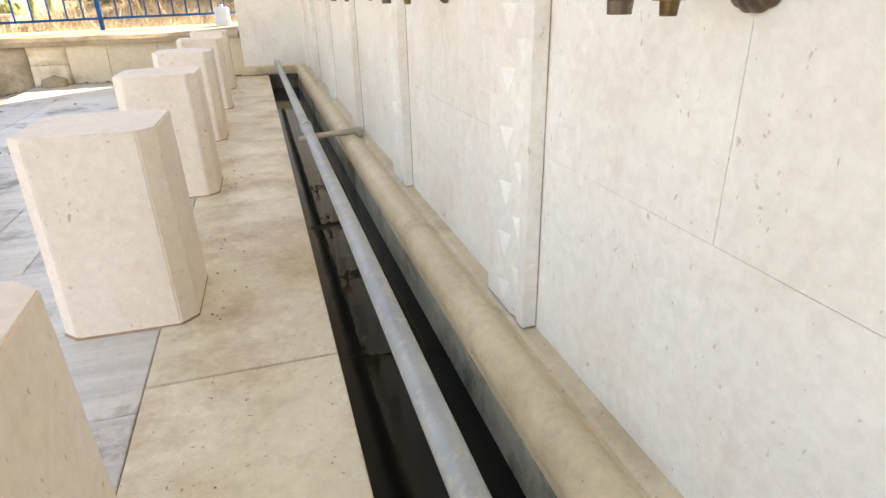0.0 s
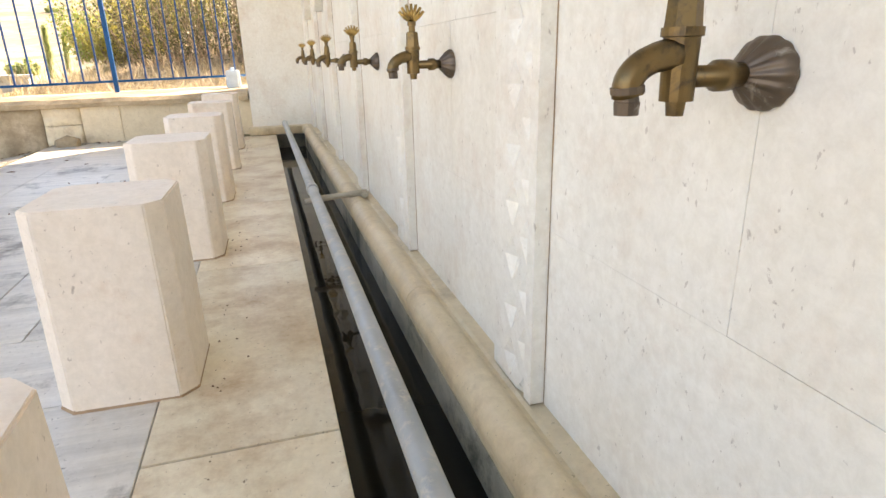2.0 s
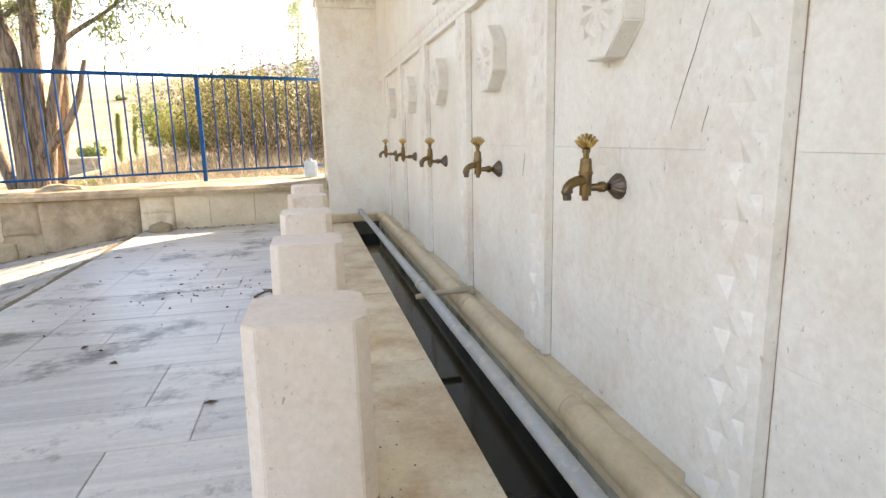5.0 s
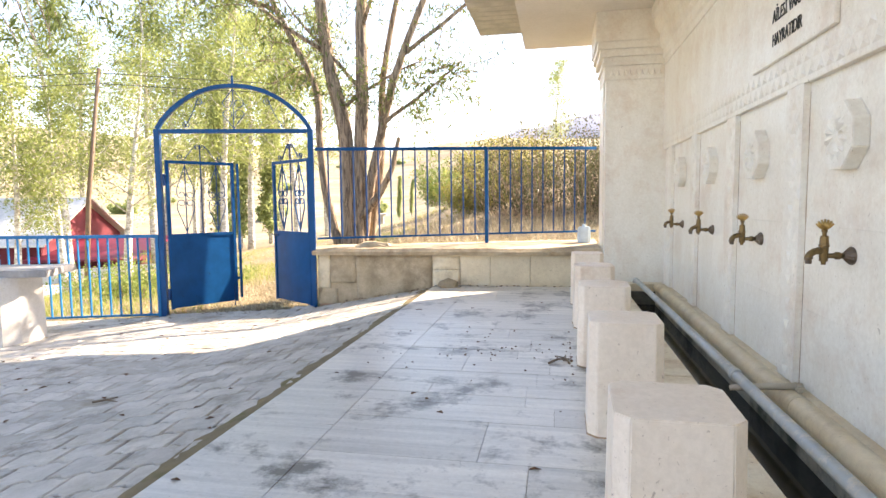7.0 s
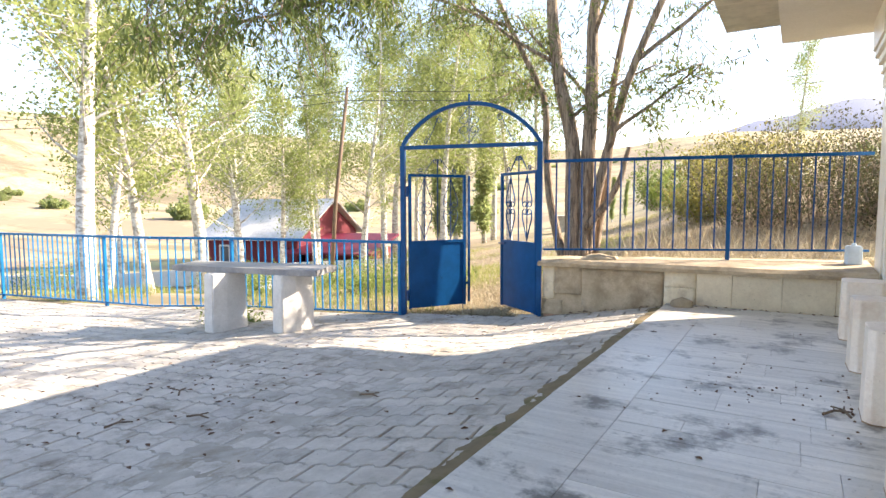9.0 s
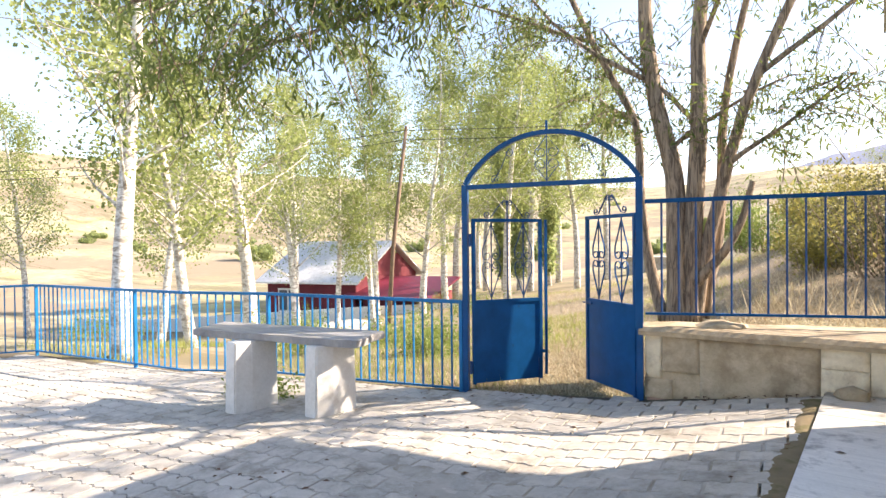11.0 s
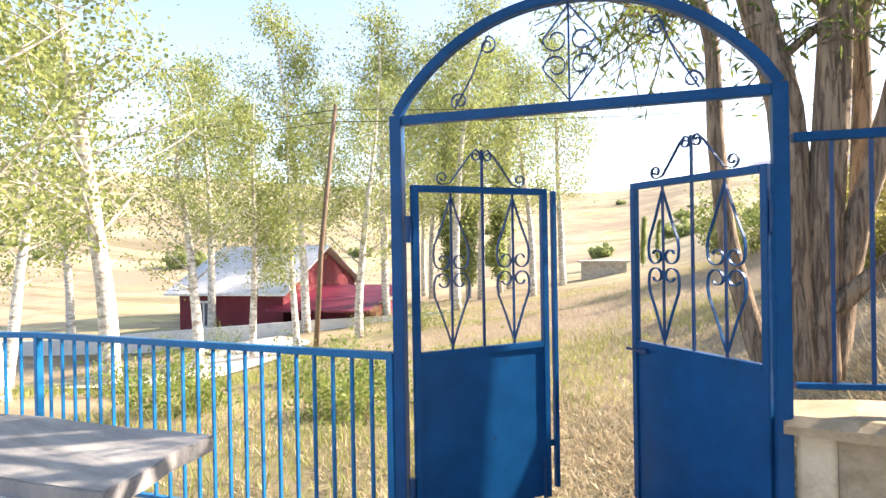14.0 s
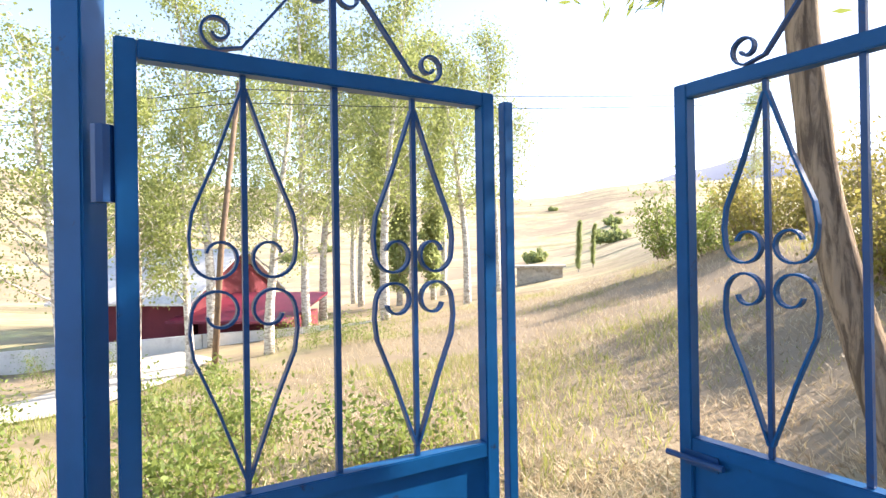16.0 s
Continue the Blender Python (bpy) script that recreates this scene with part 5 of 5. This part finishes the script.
# poles and wires
pole = thing("utility_pole", "weathered wooden utility pole leaning slightly", "pole", None, "utility poles")
part("shaft", Build().tube([(0, 0, -0.5), (0.32, 0, 3), (0.9, 0.1, 7.2)], 0.085, 8, [1, 0.9, 0.7]), WOOD_POLE, pole, "", 0, True)
part("insulator", Build().tube([(0.9, 0.1, 7.2), (0.92, 0.1, 7.4)], 0.05, 8), WOOD_POLE, pole)
pole.matrix_basis = pose(-15.8, 17.2, land(-15.8, 17.2))
copy_thing(pole, pose(3.6, 24, land(3.6, 24)))
for dz in (0.0, 0.35):
    wire = Build()
    a, b = Vector((-14.9, 17.3, land(-15.8, 17.2) + 7.2 + dz - 0.3)), Vector((14.0, 44.0, 9.5 + dz))
    wire.tube([a.lerp(b, t) - Vector((0, 0, 0.9 * 4 * t * (1 - t))) for t in np.linspace(0, 1, 15)], 0.012, 4)
    c = Vector((-45.0, 2.0, 5.0 + dz))
    wire.tube([a.lerp(c, t) - Vector((0, 0, 0.9 * 4 * t * (1 - t))) for t in np.linspace(0, 1, 15)], 0.012, 4)
    solid("overhead_wire", wire, CABLE, "thin dark overhead power wire", "cable", "")

# ---- paving of the yard ----
bed = Build()
bx = [-16, -13, -11, -8, -6.5, -5, -3.2, -1.57]
by = [-6, 0, 4, 8]
yard_edge = [(x, min(fence_y(x) + 0.05, 7.46)) for x in bx]
bed.v = [(x, -9, yard(x) - 0.020) for x in bx] + [(x, e, yard(x) - 0.020) for x, e in yard_edge] + [(x, -9, -0.9) for x in bx] + [(x, e, -0.9) for x, e in yard_edge]
n_ = len(bx)
bed.f = [(i, i + 1, n_ + i + 1, n_ + i) for i in range(n_ - 1)] + [(n_ + i, n_ + i + 1, 3 * n_ + i + 1, 3 * n_ + i) for i in range(n_ - 1)] + [(0, n_, 3 * n_, 2 * n_)]
pavement = solid("pavement", bed, DUST, "dusty grey interlocking concrete block paving", "paving")
PX, PY = 0.29, 0.205


def zig(z):
    """Outline of one interlocking block."""
    k, x, y_ = 0.012, PX / 2 - 0.007, PY / 2 - 0.007
    e = [(-1, 0), (-0.8, k), (-0.6, k), (-0.35, -k), (-0.15, -k), (0, 0), (0.2, k), (0.4, k), (0.65, -k), (0.85, -k), (1, 0)]
    low = [(u * x, -y_ + d) for u, d in e]
    high = [(u * x, y_ + d) for u, d in e]
    return low + high[::-1]

outline = zig(0)
nb = len(outline)
block_me = Build().add([(x, y_, -0.05) for x, y_ in outline] + [(x, y_, -0.006) for x, y_ in outline] + [(x * 0.96, y_ * 0.95, 0) for x, y_ in outline],
                       [(i, (i + 1) % nb, nb + (i + 1) % nb, nb + i) for i in range(nb)] + [(nb + i, nb + (i + 1) % nb, 2 * nb + (i + 1) % nb, 2 * nb + i) for i in range(nb)] + [tuple(range(2 * nb, 3 * nb))]).mesh("paving_block", CONCRETE_BLOCK)
rest = Build()
count = 0
PA = radians(7)
for j in range(-70, 90):
    for i in range(-75, 40):
        u, v = i * PX + (PX / 2 if j % 2 else 0), j * PY
        x, y_ = -1.6 + u * math.cos(PA) - v * math.sin(PA), 3.0 + u * math.sin(PA) + v * math.cos(PA)
        if x > -1.53 or x < -13.5 or y_ < -3.5 or y_ > min(fence_y(x) - 0.02, 7.36):
            continue
        tz = rnd.uniform(-0.003, 0.003)
        tilt = (yard(x + 0.1) - yard(x - 0.1)) / 0.2
        m = pose(x, y_, yard(x) + tz, 0, math.degrees(-math.atan(tilt)), 0) @ pose(0, 0, 0, rnd.uniform(-0.9, 0.9), rnd.uniform(-0.9, 0.9), 7 + rnd.uniform(-1.2, 1.2))
        if x > -4.0 and 2.4 < y_ < 6.4 and count < 300:
            part("paving_block", block_me, None, pavement, at=m)
            count += 1
        else:
            vs = [m @ v_.co for v_ in block_me.vertices]
            rest.add(vs, [tuple(p.vertices) for p in block_me.polygons])
tagged(part("paving_blocks", rest, CONCRETE_BLOCK, pavement), "dusty grey concrete paving blocks", kind="stuff")

# earth and moss gathered along the marble edge and in low spots of the blocks
edge = Build()
ny = 300
for i in range(ny + 1):
    y_ = -3.2 + 10.5 * i / ny
    w_ = 0.15 + 0.10 * noise.noise((y_ * 1.7, 2, 2)) + 0.05 * noise.noise((y_ * 9, 4, 2))
    for u, lift in ((0.0, 0.004), (0.35, 0.010), (0.7, 0.006), (1.0, -0.012)):
        x = -1.571 - max(0.03, w_) * u
        edge.v.append((x, y_, yard(x) + lift + 0.006 * noise.noise((x * 20, y_ * 20, 1)) * (u < 1)))
edge.f = [(i * 4 + j, i * 4 + 4 + j, i * 4 + 5 + j, i * 4 + 1 + j) for i in range(ny) for j in range(3)]
tagged(part("earth_strip", edge, MOSS, pavement, "", 0, True), "brown earth and moss along the marble edge", kind="stuff")
silt = Build()
gxs, gys = np.arange(-9.5, -1.7, 0.06), np.arange(0.5, 7.0, 0.06)
for y_ in gys:
    for x in gxs:
        hgt = noise.noise((x * 0.75, y_ * 0.75, 12)) * 0.012 + noise.noise((x * 4, y_ * 4, 7)) * 0.005 + noise.noise((x * 13, y_ * 13, 7)) * 0.002
        silt.v.append((x, y_, yard(x) - 0.0072 + min(hgt, 0.0105)))
sx_ = len(gxs)
silt.f = [(j * sx_ + i, j * sx_ + i + 1, (j + 1) * sx_ + i + 1, (j + 1) * sx_ + i) for j in range(len(gys) - 1) for i in range(sx_ - 1) if gys[j] < min(fence_y(gxs[i]), 7.3) - 0.1]
tagged(part("silt", silt, SILT, pavement, "", 0, True), "grey dust settled over the paving blocks", kind="stuff")

# litter: dead leaves, twigs
for i in range(260):
    x, y_ = rnd.uniform(-6.0, 0.1), rnd.uniform(0.8, 7.2)
    if i >= 170:
        x, y_ = rnd.gauss(-4.4, 0.8), rnd.gauss(2.9, 0.7)
    if 60 <= i < 115:
        x = rnd.uniform(-2.9, 0.2)
        y_ = lw_y(x) - 0.04 - abs(rnd.gauss(0, 0.06))
    elif 115 <= i < 170:
        x, y_ = rnd.uniform(-9, -3.5), 0
        y_ = fence_y(x) - abs(rnd.gauss(0.1, 0.15))
    on_marble = x > -1.5
    z = 0.004 if on_marble else yard(x) + 0.004
    s = rnd.uniform(0.012, 0.035)
    b = Build().add([(-s, 0, 0.0), (0, -s * 0.5, 0.006), (s, 0, 0.002), (0, s * 0.5, 0.008), (-s, 0, -0.002), (0, -s * 0.5, 0.004), (s, 0, 0.0), (0, s * 0.5, 0.006)], [(0, 1, 2, 3), (4, 5, 6, 7)])
    o = tagged(new("dead_leaf", b.mesh("dead_leaf", DRYLEAF)), "small curled brown dead leaf on the ground", "leaf", "fallen leaves")
    o.matrix_basis = pose(x, y_, z, 0, 0, rnd.uniform(0, 360))
for i in range(190):
    x, y_ = min(0.06, max(-1.4, rnd.gauss(-0.3, 0.5))), rnd.gauss(4.35, 0.35)
    if i >= 90:
        x, y_ = 0.452 + abs(rnd.gauss(0, 0.05)), rnd.choice(STOOLS[3:])[1] + rnd.gauss(0.05, 0.25)
    s = rnd.uniform(0.004, 0.012) if i < 90 else rnd.uniform(0.0015, 0.005)
    b = Build().prism([(s, 0), (0.2 * s, 0.8 * s), (-s, 0.2 * s), (-0.3 * s, -0.7 * s)], 0.0, s * 0.6, 0.6)
    o = tagged(new("dirt_crumb", b.mesh("dirt_crumb", DRYLEAF)), "small crumb of brown dirt on the marble floor", "dirt", "dirt on the floor")
    o.matrix_basis = pose(x, y_, 0.0015 if i < 90 else 0.003, 0, 0, rnd.uniform(0, 360))
for x, y_, a in ((-0.02, 4.15, 40), (0.03, 4.2, 100), (-3.9, 2.75, 20), (-4.3, 2.4, 70), (-4.6, 3.1, 130), (-3.0, 3.6, 10)):
    t = thing("twig", "dry brown twig lying on the paving", "twig", pose(x, y_, (yard(x) if x < -1.5 else 0.0) + 0.008, 0, 0, a), "dry twigs")
    part("stick", Build().tube([(-0.09, 0, 0), (0, 0.015, 0.012), (0.09, -0.01, 0.004)], 0.008, 6, [1, 0.9, 0.5]), WOOD_POLE, t)
    part("side_shoot", Build().tube([(0, 0.015, 0.012), (0.04, 0.07, 0.012)], 0.005, 5), WOOD_POLE, t)
